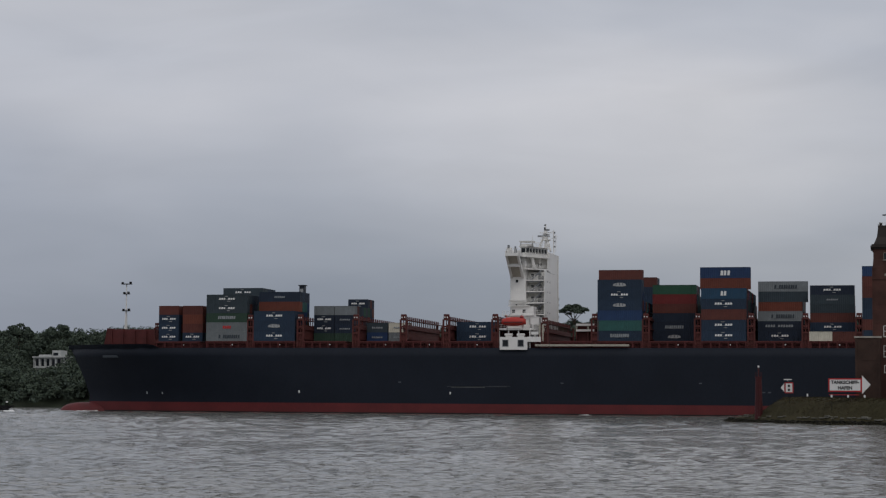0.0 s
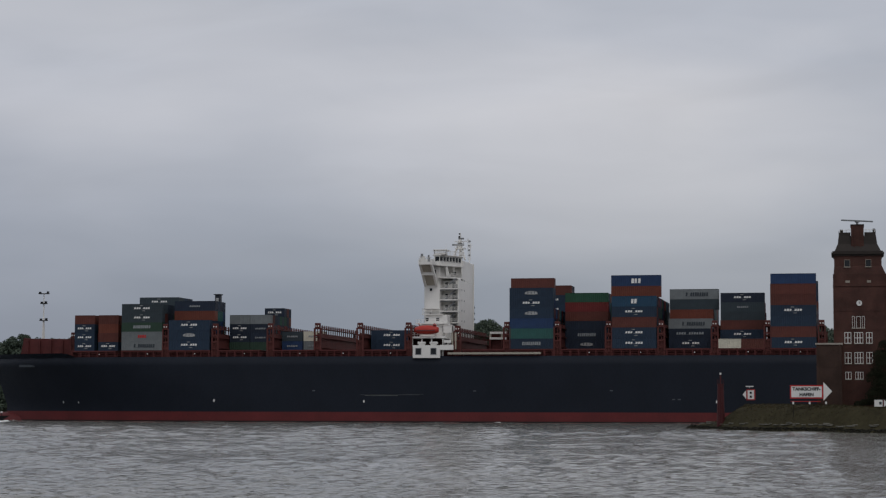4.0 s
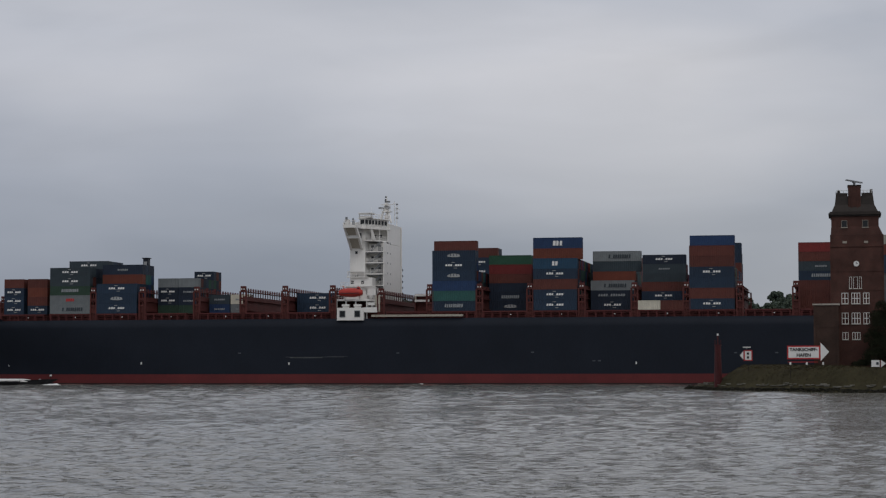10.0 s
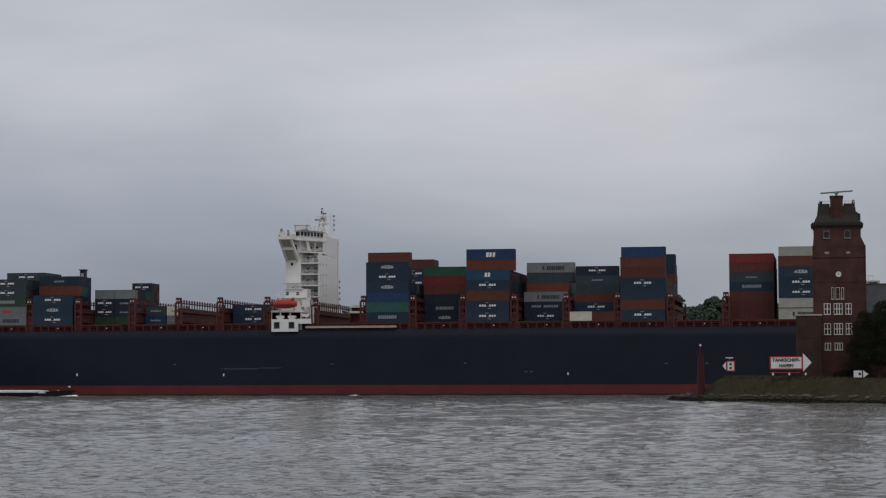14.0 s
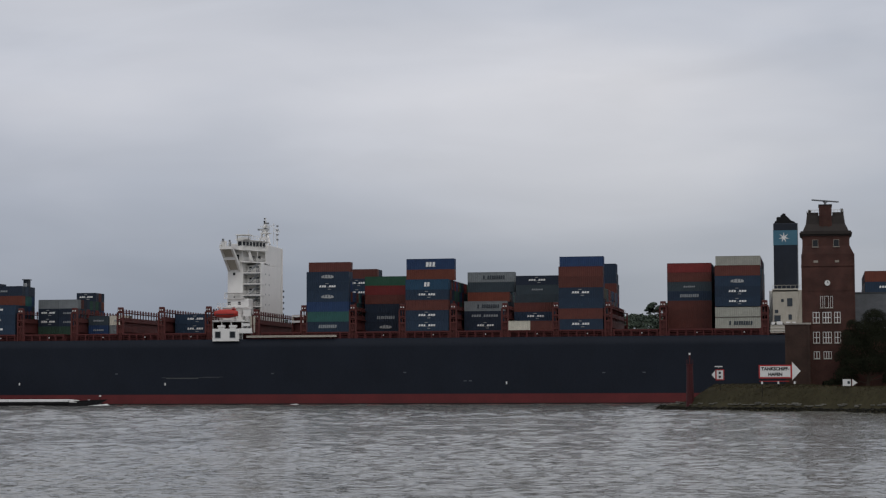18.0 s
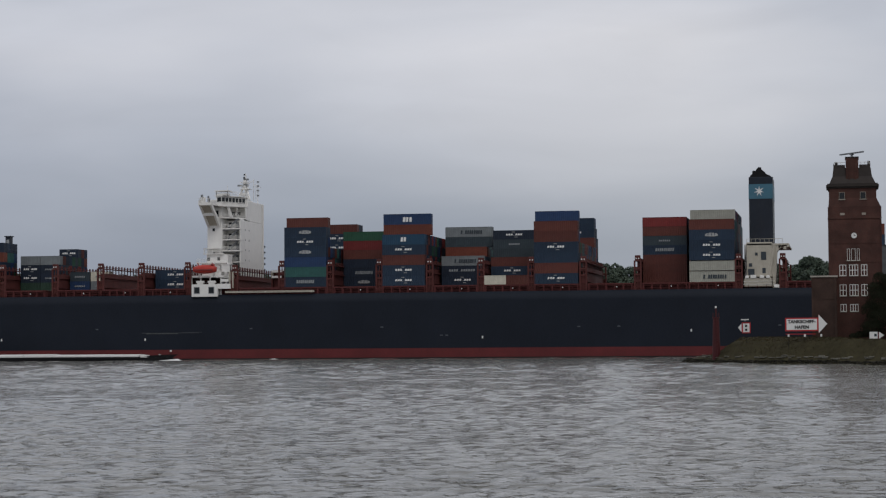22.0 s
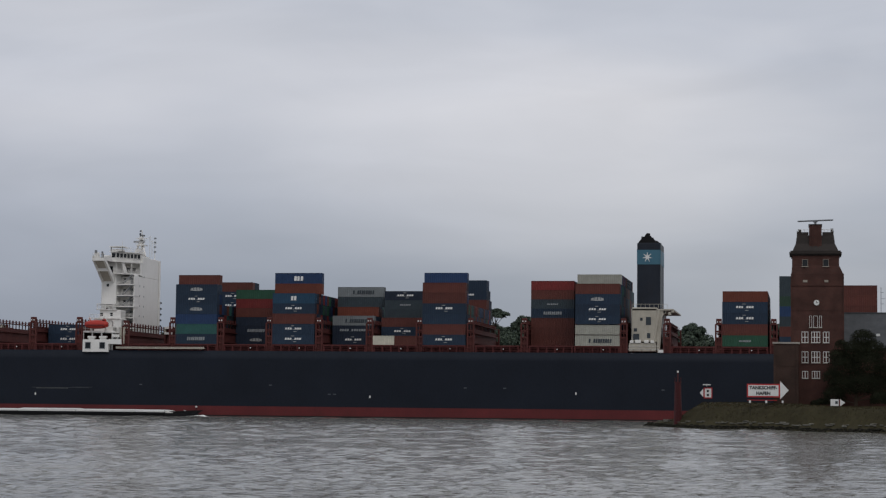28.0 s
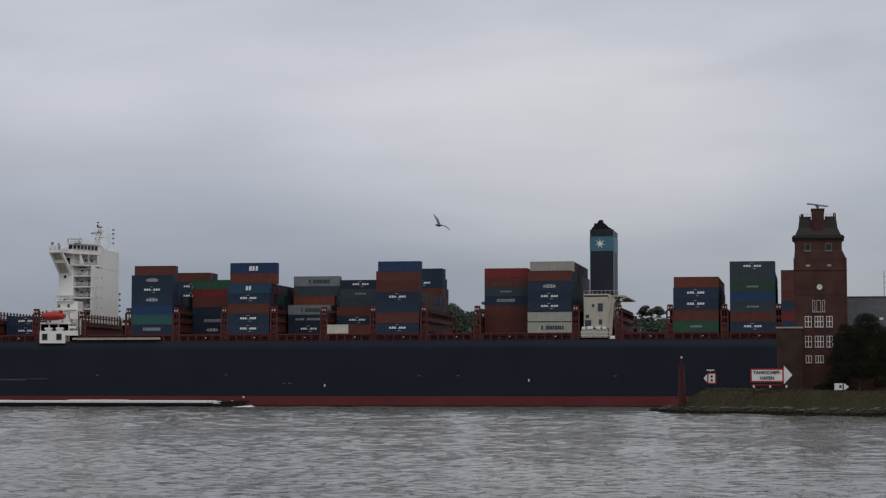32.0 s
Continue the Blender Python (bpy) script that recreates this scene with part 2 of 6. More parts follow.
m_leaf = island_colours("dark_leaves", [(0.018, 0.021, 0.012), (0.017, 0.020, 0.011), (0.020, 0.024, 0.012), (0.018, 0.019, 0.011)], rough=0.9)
# far foliage: aerial haze is mixed into these paler, bluish greens
m_wood_leaf = island_colours("far_leaves_hazed", [(0.070, 0.092, 0.068), (0.062, 0.083, 0.063), (0.078, 0.102, 0.072), (0.070, 0.086, 0.063), (0.068, 0.088, 0.074)], rough=0.95)
m_bark = paint("bark", (0.07, 0.05, 0.035), rough=0.9, vary=0.3)
m_hill = paint("wooded_slope", (0.036, 0.046, 0.028), rough=0.95, vary=0.4, big=0.05, fine=0.6, bump=0.4)
m_render = paint("pale_render", (0.44, 0.45, 0.44), rough=0.8, vary=0.1)
m_sign = paint("sign_white", (0.72, 0.72, 0.7), rough=0.5, vary=0.06)
m_sign_red = paint("sign_red", (0.42, 0.03, 0.03), rough=0.5, vary=0.12)
m_beacon = paint("beacon_red", (0.066, 0.012, 0.014), rough=0.6, vary=0.2, streaks=0.2)
m_foam = paint("foam", (0.75, 0.76, 0.75), rough=0.8, vary=0.12, bump=0.4)
m_gull_grey = paint("gull_grey", (0.14, 0.14, 0.15), rough=0.8, vary=0.15)
# inner rows: same paints at 0.85, shade of the after faces mixed in
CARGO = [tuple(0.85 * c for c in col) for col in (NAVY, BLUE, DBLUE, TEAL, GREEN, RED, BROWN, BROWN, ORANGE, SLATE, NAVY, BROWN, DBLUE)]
m_stow = island_colours("mixed_container_paint_shaded", CARGO, rough=0.6, vary=0.25)
HAZE_LIFT = 1.22  # haze over the ship, put into the container paints as a lift
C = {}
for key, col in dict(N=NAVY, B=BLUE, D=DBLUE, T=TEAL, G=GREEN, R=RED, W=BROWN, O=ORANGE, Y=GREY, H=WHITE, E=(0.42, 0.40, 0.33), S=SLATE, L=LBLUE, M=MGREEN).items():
    col = tuple(HAZE_LIFT * c for c in col)
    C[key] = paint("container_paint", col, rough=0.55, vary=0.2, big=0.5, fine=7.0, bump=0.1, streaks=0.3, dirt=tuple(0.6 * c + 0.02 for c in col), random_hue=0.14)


def water_material():
    m = bpy.data.materials.new("river_water")
    m.use_nodes = True
    nt = m.node_tree
    bsdf = nt.nodes["Principled BSDF"]
    bsdf.inputs["Base Color"].default_value = (0.150, 0.149, 0.134, 1)
    bsdf.inputs["Roughness"].default_value = 0.08
    bsdf.inputs["IOR"].default_value = 1.33
    co = nt.nodes.new("ShaderNodeTexCoord")

    def ripple(scale, detail, stretch):
        mp, nz = nt.nodes.new("ShaderNodeMapping"), nt.nodes.new("ShaderNodeTexNoise")
        mp.inputs["Scale"].default_value = (stretch, 1.0, 1.0)
        nz.inputs["Scale"].default_value, nz.inputs["Detail"].default_value, nz.inputs["Distortion"].default_value = scale, detail, 0.5
        nt.links.new(co.outputs["Object"], mp.inputs[0])
        nt.links.new(mp.outputs[0], nz.inputs["Vector"])
        return nz

    def span(src, lo, hi, to_lo, to_hi):
        rg = nt.nodes.new("ShaderNodeMapRange")
        for k, val in (("From Min", lo), ("From Max", hi), ("To Min", to_lo), ("To Max", to_hi)):
            rg.inputs[k].default_value = val
        nt.links.new(src.outputs[0], rg.inputs[0])
        return rg

    def relief(height, strength, distance, before=None):
        bp = nt.nodes.new("ShaderNodeBump")
        bp.inputs["Strength"].default_value, bp.inputs["Distance"].default_value = strength, distance
        nt.links.new(height.outputs[0], bp.inputs["Height"])
        if before:
            nt.links.new(before.outputs[0], bp.inputs["Normal"])
        return bp
    # gusts: broad patches of rougher and calmer water
    gust = span(ripple(0.035, 4.0, 0.22), 0.36, 0.64, 0.2, 1.0)
    b1 = relief(ripple(2.4, 4.0, 0.85), 0.6, 0.15)
    nt.links.new(gust.outputs[0], b1.inputs["Strength"])
    b2 = relief(span(ripple(1.5, 3.0, 0.72), 0.53, 0.72, 0.0, 1.0), 1.0, 0.42, b1)
    b3 = relief(ripple(6.0, 3.0, 0.6), 0.6, 0.03, b2)
    nt.links.new(b3.outputs[0], bsdf.inputs["Normal"])
    return m


m_water = water_material()

# ---- mesh helpers ----


def box(bm, x0, x1, y0, y1, z0, z1):
    vs = [bm.verts.new(p) for p in ((x0, y0, z0), (x1, y0, z0), (x1, y1, z0), (x0, y1, z0), (x0, y0, z1), (x1, y0, z1), (x1, y1, z1), (x0, y1, z1))]
    for f in ((0, 3, 2, 1), (4, 5, 6, 7), (0, 1, 5, 4), (1, 2, 6, 5), (2, 3, 7, 6), (3, 0, 4, 7)):
        bm.faces.new([vs[i] for i in f])
    return vs


def tube(bm, p, q, r, sides=6, r2=None):
    """A round bar from p to q."""
    p, q = Vector(p), Vector(q)
    turn = (q - p).to_track_quat("Z", "Y")
    r2 = r if r2 is None else r2
    rings = []
    for c, rad in ((p, r), (q, r2)):
        rings.append([bm.verts.new(c + turn @ Vector((rad * math.cos(2 * math.pi * i / sides), rad * math.sin(2 * math.pi * i / sides), 0))) for i in range(sides)])
    for i in range(sides):
        j = (i + 1) % sides
        bm.faces.new((rings[0][i], rings[0][j], rings[1][j], rings[1][i]))
    bm.faces.new(rings[0][::-1])
    bm.faces.new(rings[1])


def prism(bm, outline, axis, a, b):
    """Extrudes a 2D outline along an axis ('x', 'y' or 'z') from a to b."""
    def place(u, v, w):
        return {"x": (w, u, v), "y": (u, w, v), "z": (u, v, w)}[axis]
    r0 = [bm.verts.new(place(u, v, a)) for u, v in outline]
    r1 = [bm.verts.new(place(u, v, b)) for u, v in outline]
    n = len(outline)
    for i in range(n):
        j = (i + 1) % n
        bm.faces.new((r0[i], r0[j], r1[j], r1[i]))
    bm.faces.new(r0[::-1])
    bm.faces.new(r1)
    bmesh.ops.recalc_face_normals(bm, faces=bm.faces[:])


def part(name, bm, material, parent=None, label="", bevel=0.0, smooth=False):
    """Links a bmesh as one mesh object, under its thing if one is given."""
    if bevel:
        bmesh.ops.bevel(bm, geom=bm.edges[:], offset=bevel, segments=1, affect="EDGES")
    me = bpy.data.meshes.new(name)
    bm.to_mesh(me)
    bm.free()
    me.materials.append(material)
    if smooth:
        me.polygons.foreach_set("use_smooth", [True] * len(me.polygons))
    ob = new(name, me)
    ob.parent = parent
    if label:
        ob["label"] = label
    return ob


def boxes(name, rows, material, parent=None, label="", bevel=0.0):
    bm = bmesh.new()
    for r in rows:
        box(bm, *r)
    return part(name, bm, material, parent, label, bevel)


def mesh_np(name, verts, faces, material, parent=None):
    me = bpy.data.meshes.new(name)
    me.vertices.add(len(verts))
    me.vertices.foreach_set("co", np.asarray(verts, np.float32).ravel())
    faces = np.asarray(faces, np.int32)
    k = faces.shape[1]
    me.loops.add(faces.size)
    me.loops.foreach_set("vertex_index", faces.ravel())
    me.polygons.add(len(faces))
    me.polygons.foreach_set("loop_start", np.arange(0, faces.size, k, dtype=np.int32))
    me.update(calc_edges=True)
    me.materials.append(material)
    ob = new(name, me)
    ob.parent = parent
    return ob


SHIP_Y, SHIP_V = 559.4, 3.5132
MOVERS = []  # things that ride on the ship: (thing, x, y, z)


def aboard(ob, x=0.0, y=0.0, z=0.0):
    MOVERS.append((ob, x, y, z))
    ob.location = (x, SHIP_Y + y, z)
    return ob



# ---- water, banks ----


def wave_field(x, y):
    """Short-crested wind chop of a wide river, metres high."""
    rng = np.random.RandomState(4)
    h = np.zeros_like(x)
    for k in range(44):
        length = rng.uniform(0.8, 1.3) if k < 24 else rng.uniform(1.3, 2.3)
        ang = rng.normal(0.1, 0.3)
        kx, ky = 2 * np.pi / length * np.sin(ang), 2 * np.pi / length * np.cos(ang)
        a, b, c = rng.uniform(0, 6.28, 3)
        ph = kx * x + ky * y + a + 1.2 * np.sin(0.31 * x + 0.11 * y + b) + 0.9 * np.sin(0.12 * y - 0.17 * x + c)
        # each train comes and goes along its crest
        span = 0.5 + 0.5 * np.sin(2 * np.pi * x / (3.2 * length) + 0.2 * y + b) * np.sin(0.23 * y + c)
        h += 0.0062 * length ** 0.8 * span * (0.5 + 0.5 * np.sin(ph)) ** 1.5 * 2
    group = 0.85 + 0.3 * np.sin(0.09 * x + 0.05 * y) * np.sin(0.07 * y - 0.02 * x + 1.0) + 0.25 * np.sin(0.021 * y + 0.006 * x)
    # longer chop out in the fairway
    far = np.zeros_like(x)
    for k in range(16):
        length = rng.uniform(2.8, 6.5)
        ang = rng.normal(0.1, 0.35)
        a, b, c = rng.uniform(0, 6.28, 3)
        ph = 2 * np.pi / length * (np.sin(ang) * x + np.cos(ang) * y) + a + 1.2 * np.sin(0.19 * x + 0.07 * y + b)
        far += 0.011 * length ** 0.85 * (0.6 + 0.4 * np.sin(2 * np.pi * x / (3.5 * length) + c)) * (0.5 + 0.5 * np.sin(ph)) ** 1.4 * 2
    return (h - h.mean()) * group + (far - far.mean()) * np.clip((y - 130) / 220, 0, 1)


def build_water():
    """One sheet whose cells widen with the distance from the quay."""
    fine = np.arange(-0.47, 0.19, 0.0014)
    side = 0.003 * 1.16 ** np.arange(66)
    us = np.concatenate([(fine[0] - np.cumsum(side))[::-1], fine, fine[-1] + np.cumsum(side)])
    ys, y = [], 60.0
    while y < 640:
        ys.append(y)
        y *= 1.0034
    ys = np.concatenate([np.linspace(-1500, 40, 30), np.arange(44, 60, 0.5), ys, np.linspace(642, 745, 30)])
    gu, gy = np.meshgrid(us, ys)
    gx = np.clip(gu * np.maximum(gy, 60.0), -4000, 4000)
    gz = wave_field(gx, gy)
    near = (np.abs(gu) < 0.6) & (gy > 30)
    gz *= np.clip((690 - gy) / 40, 0, 1) * near
    v = np.stack([gx, gy, gz], -1).reshape(-1, 3)
    nx, ny = len(us), len(ys)
    i = (np.arange(ny - 1)[:, None] * nx + np.arange(nx - 1)[None]).ravel()
    ob = mesh_np("water", v, np.stack([i, i + 1, i + nx + 1, i + nx], -1), m_water)
    ob.data.polygons.foreach_set("use_smooth", [True] * len(ob.data.polygons))
    return tagged(ob, "choppy grey-brown river water under an overcast sky", "water", kind="structure")


water = build_water()


def leaf_cloud(centres, radii, count, size, rng, squash=0.8):
    """Small bent leaf clumps scattered over the outsides of several lobes."""
    centres, radii = np.asarray(centres, float), np.asarray(radii, float)
    pick = rng.choice(len(centres), count, p=radii ** 2 / (radii ** 2).sum())
    d = rng.normal(size=(count, 3))
    d /= np.linalg.norm(d, axis=1)[:, None]
    d[:, 2] = np.where(d[:, 2] < -0.35, -d[:, 2], d[:, 2])
    rad = radii[pick] * rng.uniform(0.5, 1.28, count) ** 0.6
    c = centres[pick] + d * rad[:, None] * np.array([1, 1, squash])
    n = d + rng.normal(scale=0.55, size=(count, 3))
    n /= np.linalg.norm(n, axis=1)[:, None]
    up = rng.normal(size=(count, 3))
    a = np.cross(n, up)
    a /= np.linalg.norm(a, axis=1)[:, None]
    b = np.cross(n, a)
    s = size * rng.uniform(0.5, 1.35, count)[:, None]
    p0, p1, p2, p3 = c - a * s, c + b * s * 0.55 + n * s * 0.2, c + a * s, c - b * s * 0.55 + n * s * 0.2
    v = np.stack([p0, p1, p2, p3], 1).reshape(-1, 3)
    f = np.arange(count * 4).reshape(-1, 4)
    return v, f


def north_bank():
    """Far wooded bank: one rising sheet that runs on to the horizon."""
    xs = np.linspace(-2400, 1500, 90)
    prof = [(730, -2.0), (742, 0.6), (752, 3.0), (775, 5.0), (800, 10.0), (840, 20.0), (900, 28.0), (1000, 30.0), (1500, 28.0), (4500, 22.0)]
    v, f = [], []
    for i, x in enumerate(xs):
        for j, (y, z) in enumerate(prof):
            k = 0.0 if j < 2 else 1.0
            v.append((x, y + 14 * math.sin(x * 0.011), z + k * (2.0 * math.sin(x * 0.017 + y * 0.01) + 1.2 * math.sin(x * 0.041))))
    n = len(prof)
    for i in range(len(xs) - 1):
        for j in range(n - 1):
            a = i * n + j
            f.append((a, a + n, a + n + 1, a + 1))
    ob = mesh_np("ground", v, f, m_hill)
    ob.data.polygons.foreach_set("use_smooth", [True] * len(ob.data.polygons))
    return tagged(ob, "far wooded river bank rising from the water", "river bank", kind="structure")


def bank_height(x, y):
    prof = [(730, -2.0), (742, 0.6), (752, 3.0), (775, 5.0), (800, 10.0), (840, 20.0), (900, 28.0), (1000, 30.0), (1500, 28.0)]
    yy = y - 14 * math.sin(x * 0.011)
    return float(np.interp(yy, [p[0] for p in prof], [p[1] for p in prof])) + 2.0 * math.sin(x * 0.017 + y * 0.01)


north_bank()


CREST = ((-420, 33), (-378, 32.5), (-370, 34), (-364, 32.5), (-361.5, 30), (-357, 34), (-345, 34), (-336, 31), (-328, 33.5), (-318, 35), (-310, 34), (-200, 34), (-160, 34), (-154, 37.5), (-146, 40), (-136, 37), (-134, 34), (-131, 37), (-122, 37),
         (-119, 36), (-113, 39), (-104, 37), (-82, 35.5), (-70, 34), (-52, 34.5), (-45, 35), (-38, 31), (-33, 29), (-26, 32), (-21, 34), (-12, 36.5), (0, 37), (90, 36))


def skyline(x, y):
    """Height of the wood's crest over the slope, seen from across the river."""
    u = x * 830.0 / y
    return 4.5 + (float(np.interp(u, [c[0] for c in CREST], [c[1] for c in CREST])) - 4.5) * y / 830.0


def far_woods():
    rng = np.random.RandomState(11)
    V, F, base = [], [], 0
    spots = []
    for x in np.arange(-560, 90, 5.6):
        for y0, hgt in ((750, 7), (760, 9), (778, 9), (802, 10), (834, 12), (866, 13), (888, 12), (910, 12)):
            if rng.rand() < 0.86:
                spots.append((x + rng.uniform(-4, 4), y0 + rng.uniform(-12, 12), hgt * rng.uniform(0.6, 1.12)))
    # thick growth down to the water on the open stretch west of the ship
    for x in np.arange(-480, -285, 3.6):
        for y0, hgt in ((747, 9), (756, 11), (768, 12), (780, 12), (794, 11)):
            spots.append((x + rng.uniform(-3, 3), y0 + rng.uniform(-6, 6) + 14 * math.sin(x * 0.011), hgt * rng.uniform(0.75, 1.1)))
    # a closed crest where the sky stands over it
    for lo, hi in ((-425, -300), (-168, -100), (-62, 0)):
        for x in np.arange(lo, hi, 3.3):
            for y0 in (838, 856, 876, 898):
                spots.append((x + rng.uniform(-2, 2), y0 + rng.uniform(-7, 7), 12.0))
    for x, y, h in spots:
        if abs(x + 345.6) < 9 and 786 < y < 822:
            continue
        z = bank_height(x, y) - 0.5
        if abs(x + 345.6 * (y / 808)) < 8 and y < 808:
            h = min(h, max(2.0, 7.0 + 11.0 * (y / 808) - z))
        # the crest lies lower towards the west end of the wood
        lower = np.clip((-300 - x) / 160, 0, 1)
        h = h * (1 - 0.15 * lower)
        room = (skyline(x, y) - z) / 1.06
        h = max(1.6, min(h, room) if y < 835 else room * rng.uniform(0.8, 1.0))
        lobes = rng.randint(6, 10)
        cs = [(x + rng.normal(0, 0.24 * h), y + rng.normal(0, 0.24 * h), z + h * rng.uniform(0.12, 0.88)) for _ in range(lobes)]
        rs = [h * rng.uniform(0.16, 0.3) for _ in range(lobes)]
        v, f = leaf_cloud(cs, rs, 520, 0.6, rng, 0.8)
        V.append(v)
        F.append(f + base)
        base += len(v)
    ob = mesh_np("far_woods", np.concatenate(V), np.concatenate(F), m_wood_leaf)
    return tagged(ob, "dense dark green deciduous wood on the far river slope", "woods", kind="stuff")


far_woods()


def umbrella_tree(x, y, top, spread, seed):
    """A pine that stands out of the wood: bare limbs, a flat dome of foliage with sky below it."""
    rng = np.random.RandomState(seed)
    z = bank_height(x, y) - 0.5
    h = top - z
    root = tagged(new("tree"), "tall dark pine with a flat umbrella crown on the far slope", "tree")
    root.location = (x, y, z)
    bm = bmesh.new()
    tube(bm, (0, 0, 0), (0.4, 0, h * 0.72), 0.5, 7, 0.28)
    cs, rs = [], []
    for k in range(26):
        a, u = rng.uniform(0, 6.28), rng.uniform(0.1, 1.0) ** 0.5
        tip = (math.cos(a) * spread * u * 0.86, math.sin(a) * spread * u * 0.6, h - 1.6 - 3.4 * u * u + rng.uniform(-0.4, 0.4))
        if k % 3 == 0:
            tube(bm, (0.3, 0, h * rng.uniform(0.45, 0.7)), tip, 0.17, 5, 0.07)
        cs.append(tip)
        rs.append(spread * rng.uniform(0.17, 0.27))
    for k in range(5):
        a = rng.uniform(0, 6.28)
        tip = (math.cos(a) * spread * 0.7, math.sin(a) * spread * 0.4, h * rng.uniform(0.5, 0.66))
        tube(bm, (0.2, 0, h * 0.4), tip, 0.13, 5, 0.05)
        cs.append(tip)
        rs.append(spread * 0.14)
    part("trunk", bm, m_bark, root)
    v, f = leaf_cloud(cs, rs, 5200, 0.42, rng, 0.5)
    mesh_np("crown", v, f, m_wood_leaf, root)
    return root


def round_tree(x, y, top, spread, seed):
    """A broad round-headed tree that rises over the wood."""
    rng = np.random.RandomState(seed)
    z = bank_height(x, y) - 0.5
    h = top - z
    root = tagged(new("tree"), "broad dark green round-headed tree on the far slope", "tree")
    root.location = (x, y, z)
    bm = bmesh.new()
    tube(bm, (0, 0, 0), (0.2, 0, h * 0.7), 0.5, 7, 0.2)
    cs, rs = [], []
    for k in range(30):
        d = Vector(rng.normal(size=3)).normalized()
        c = (d.x * spread * 0.72, d.y * spread * 0.6, h - spread * 0.95 + abs(d.z) * spread * 0.68 - (0.5 * spread if d.z < -0.4 else 0))
        cs.append(c)
        rs.append(spread * rng.uniform(0.2, 0.34))
        if k % 5 == 0:
            tube(bm, (0.1, 0, h * 0.4), c, 0.16, 5, 0.06)
    part("trunk", bm, m_bark, root)
    v, f = leaf_cloud(cs, rs, 6500, 0.42, rng, 0.85)
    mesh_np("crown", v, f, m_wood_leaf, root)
    return root


# ---- the container ship ----
ship = tagged(new("container_ship"), "large container ship, dark blue hull, red boot topping, under way", "ship")
aboard(ship)
BEAM, DECK = 48.2, 18.5


def stem_x(z):
    return float(np.interp(z, [-2, 2.65, 4.7, 10, 18.5, 21.5], [-236.0, -236.2, -236.0, -238.0, -242.2, -243.5]))


def half_beam(x, z):
    b = BEAM / 2
    fine = float(np.interp(z, [-2, 2.65, 18.5], [92.0, 88.0, 56.0]))
    u = min(1.0, max(0.0, (x - stem_x(z)) / fine))
    f = 1 - (1 - u) ** 2.3
    run = float(np.interp(z, [-2, 5, 12, 18.5], [45.0, 28.0, 10.0, 6.0]))
    w = min(1.0, max(0.0, (131.0 - x) / run))
    return b * f * (0.72 + 0.28 * (1 - (1 - w) ** 2))


def hull_shell(name, levels, material, top=False):
    ss = [0, 0.004, 0.01, 0.02, 0.035, 0.055, 0.08, 0.11, 0.14, 0.17, 0.2, 0.23, 0.27] + list(np.linspace(0.32, 0.9, 24)) + [0.93, 0.96, 0.98, 1.0]
    v, f = [], []
    for s in ss:
        for side in (-1, 1):
            for z in (levels if side < 0 else levels[::-1]):
                x0 = stem_x(z)
                x = x0 + (131.0 - x0) * s
                v.append((x, BEAM / 2 + side * half_beam(x, z), z))
    n = 2 * len(levels)
    for i in range(len(ss) - 1):
        for j in range(n - 1):
            if j == len(levels) - 1 and not top:
                continue
            a = i * n + j
            f.append((a, a + 1, a + n + 1, a + n))
    last = (len(ss) - 1) * n
    ob = mesh_np(name, v, f, material, ship)
    bm = bmesh.new()
    bm.from_mesh(ob.data)
    bm.verts.ensure_lookup_table()
    bm.faces.new([bm.verts[last + j] for j in range(n)])
    bmesh.ops.recalc_face_normals(bm, faces=bm.faces[:])
    bm.to_mesh(ob.data)
    bm.free()
    return ob


hull_shell("hull_topside", [2.95, 4.7, 7, 10, 13, 16, DECK], m_hull, top=True)["label"] = "dark navy painted steel topside"
hull_shell("hull_bottom", [0.42, 1.3, 2.1, 2.95], m_boot)["label"] = "red boot topping above the waterline"
hull_shell("wet_strake", [-2.0, -0.6, 0.0, 0.42], m_wet)["label"] = "dark wet weedy strip at the waterline"

bm = bmesh.new()
bmesh.ops.create_uvsphere(bm, u_segments=28, v_segments=20, radius=1.0)
for v in bm.verts:
    v.co.x = math.copysign(abs(v.co.x) ** 0.6, v.co.x)
bmesh.ops.transform(bm, matrix=Matrix.Translation((-235.6, BEAM / 2, -0.7)) @ Matrix.Diagonal((9.9, 4.2, 3.4, 1)), verts=bm.verts)
part("bulbous_bow", bm, m_boot, ship, smooth=True)

# raised bow bulwark, breakwater and foremast
bm = bmesh.new()
ring = []
for x in list(np.linspace(-243.0, -206.0, 18)):
    z1 = float(np.interp(x, [-243, -209, -206], [19.85, 19.7, 18.6]))
    for side in (-1, 1):
        ring.append((x, side, z1))
for k in range(0, len(ring) - 2, 2):
    for off in (0, 1):
        (xa, sa, za), (xb, _, zb) = ring[k + off], ring[k + off + 2]
        pts = []
        for x, z in ((xa, DECK), (xb, DECK), (xb, zb), (xa, za)):
            pts.append(bm.verts.new((x, BEAM / 2 + sa * half_beam(max(x, stem_x(DECK) + 0.05), DECK) * (1.02 if z > DECK else 1.0), z)))
        bm.faces.new(pts)
bmesh.ops.solidify(bm, geom=bm.faces[:], thickness=0.25)
part("bow_bulwark", bm, m_hull, ship)
bm = bmesh.new()
prism(bm, [(-228.0, 18.4), (-226.8, 24.6), (-226.4, 24.6), (-225.0, 18.4)], "y", 14.0, 34.0)
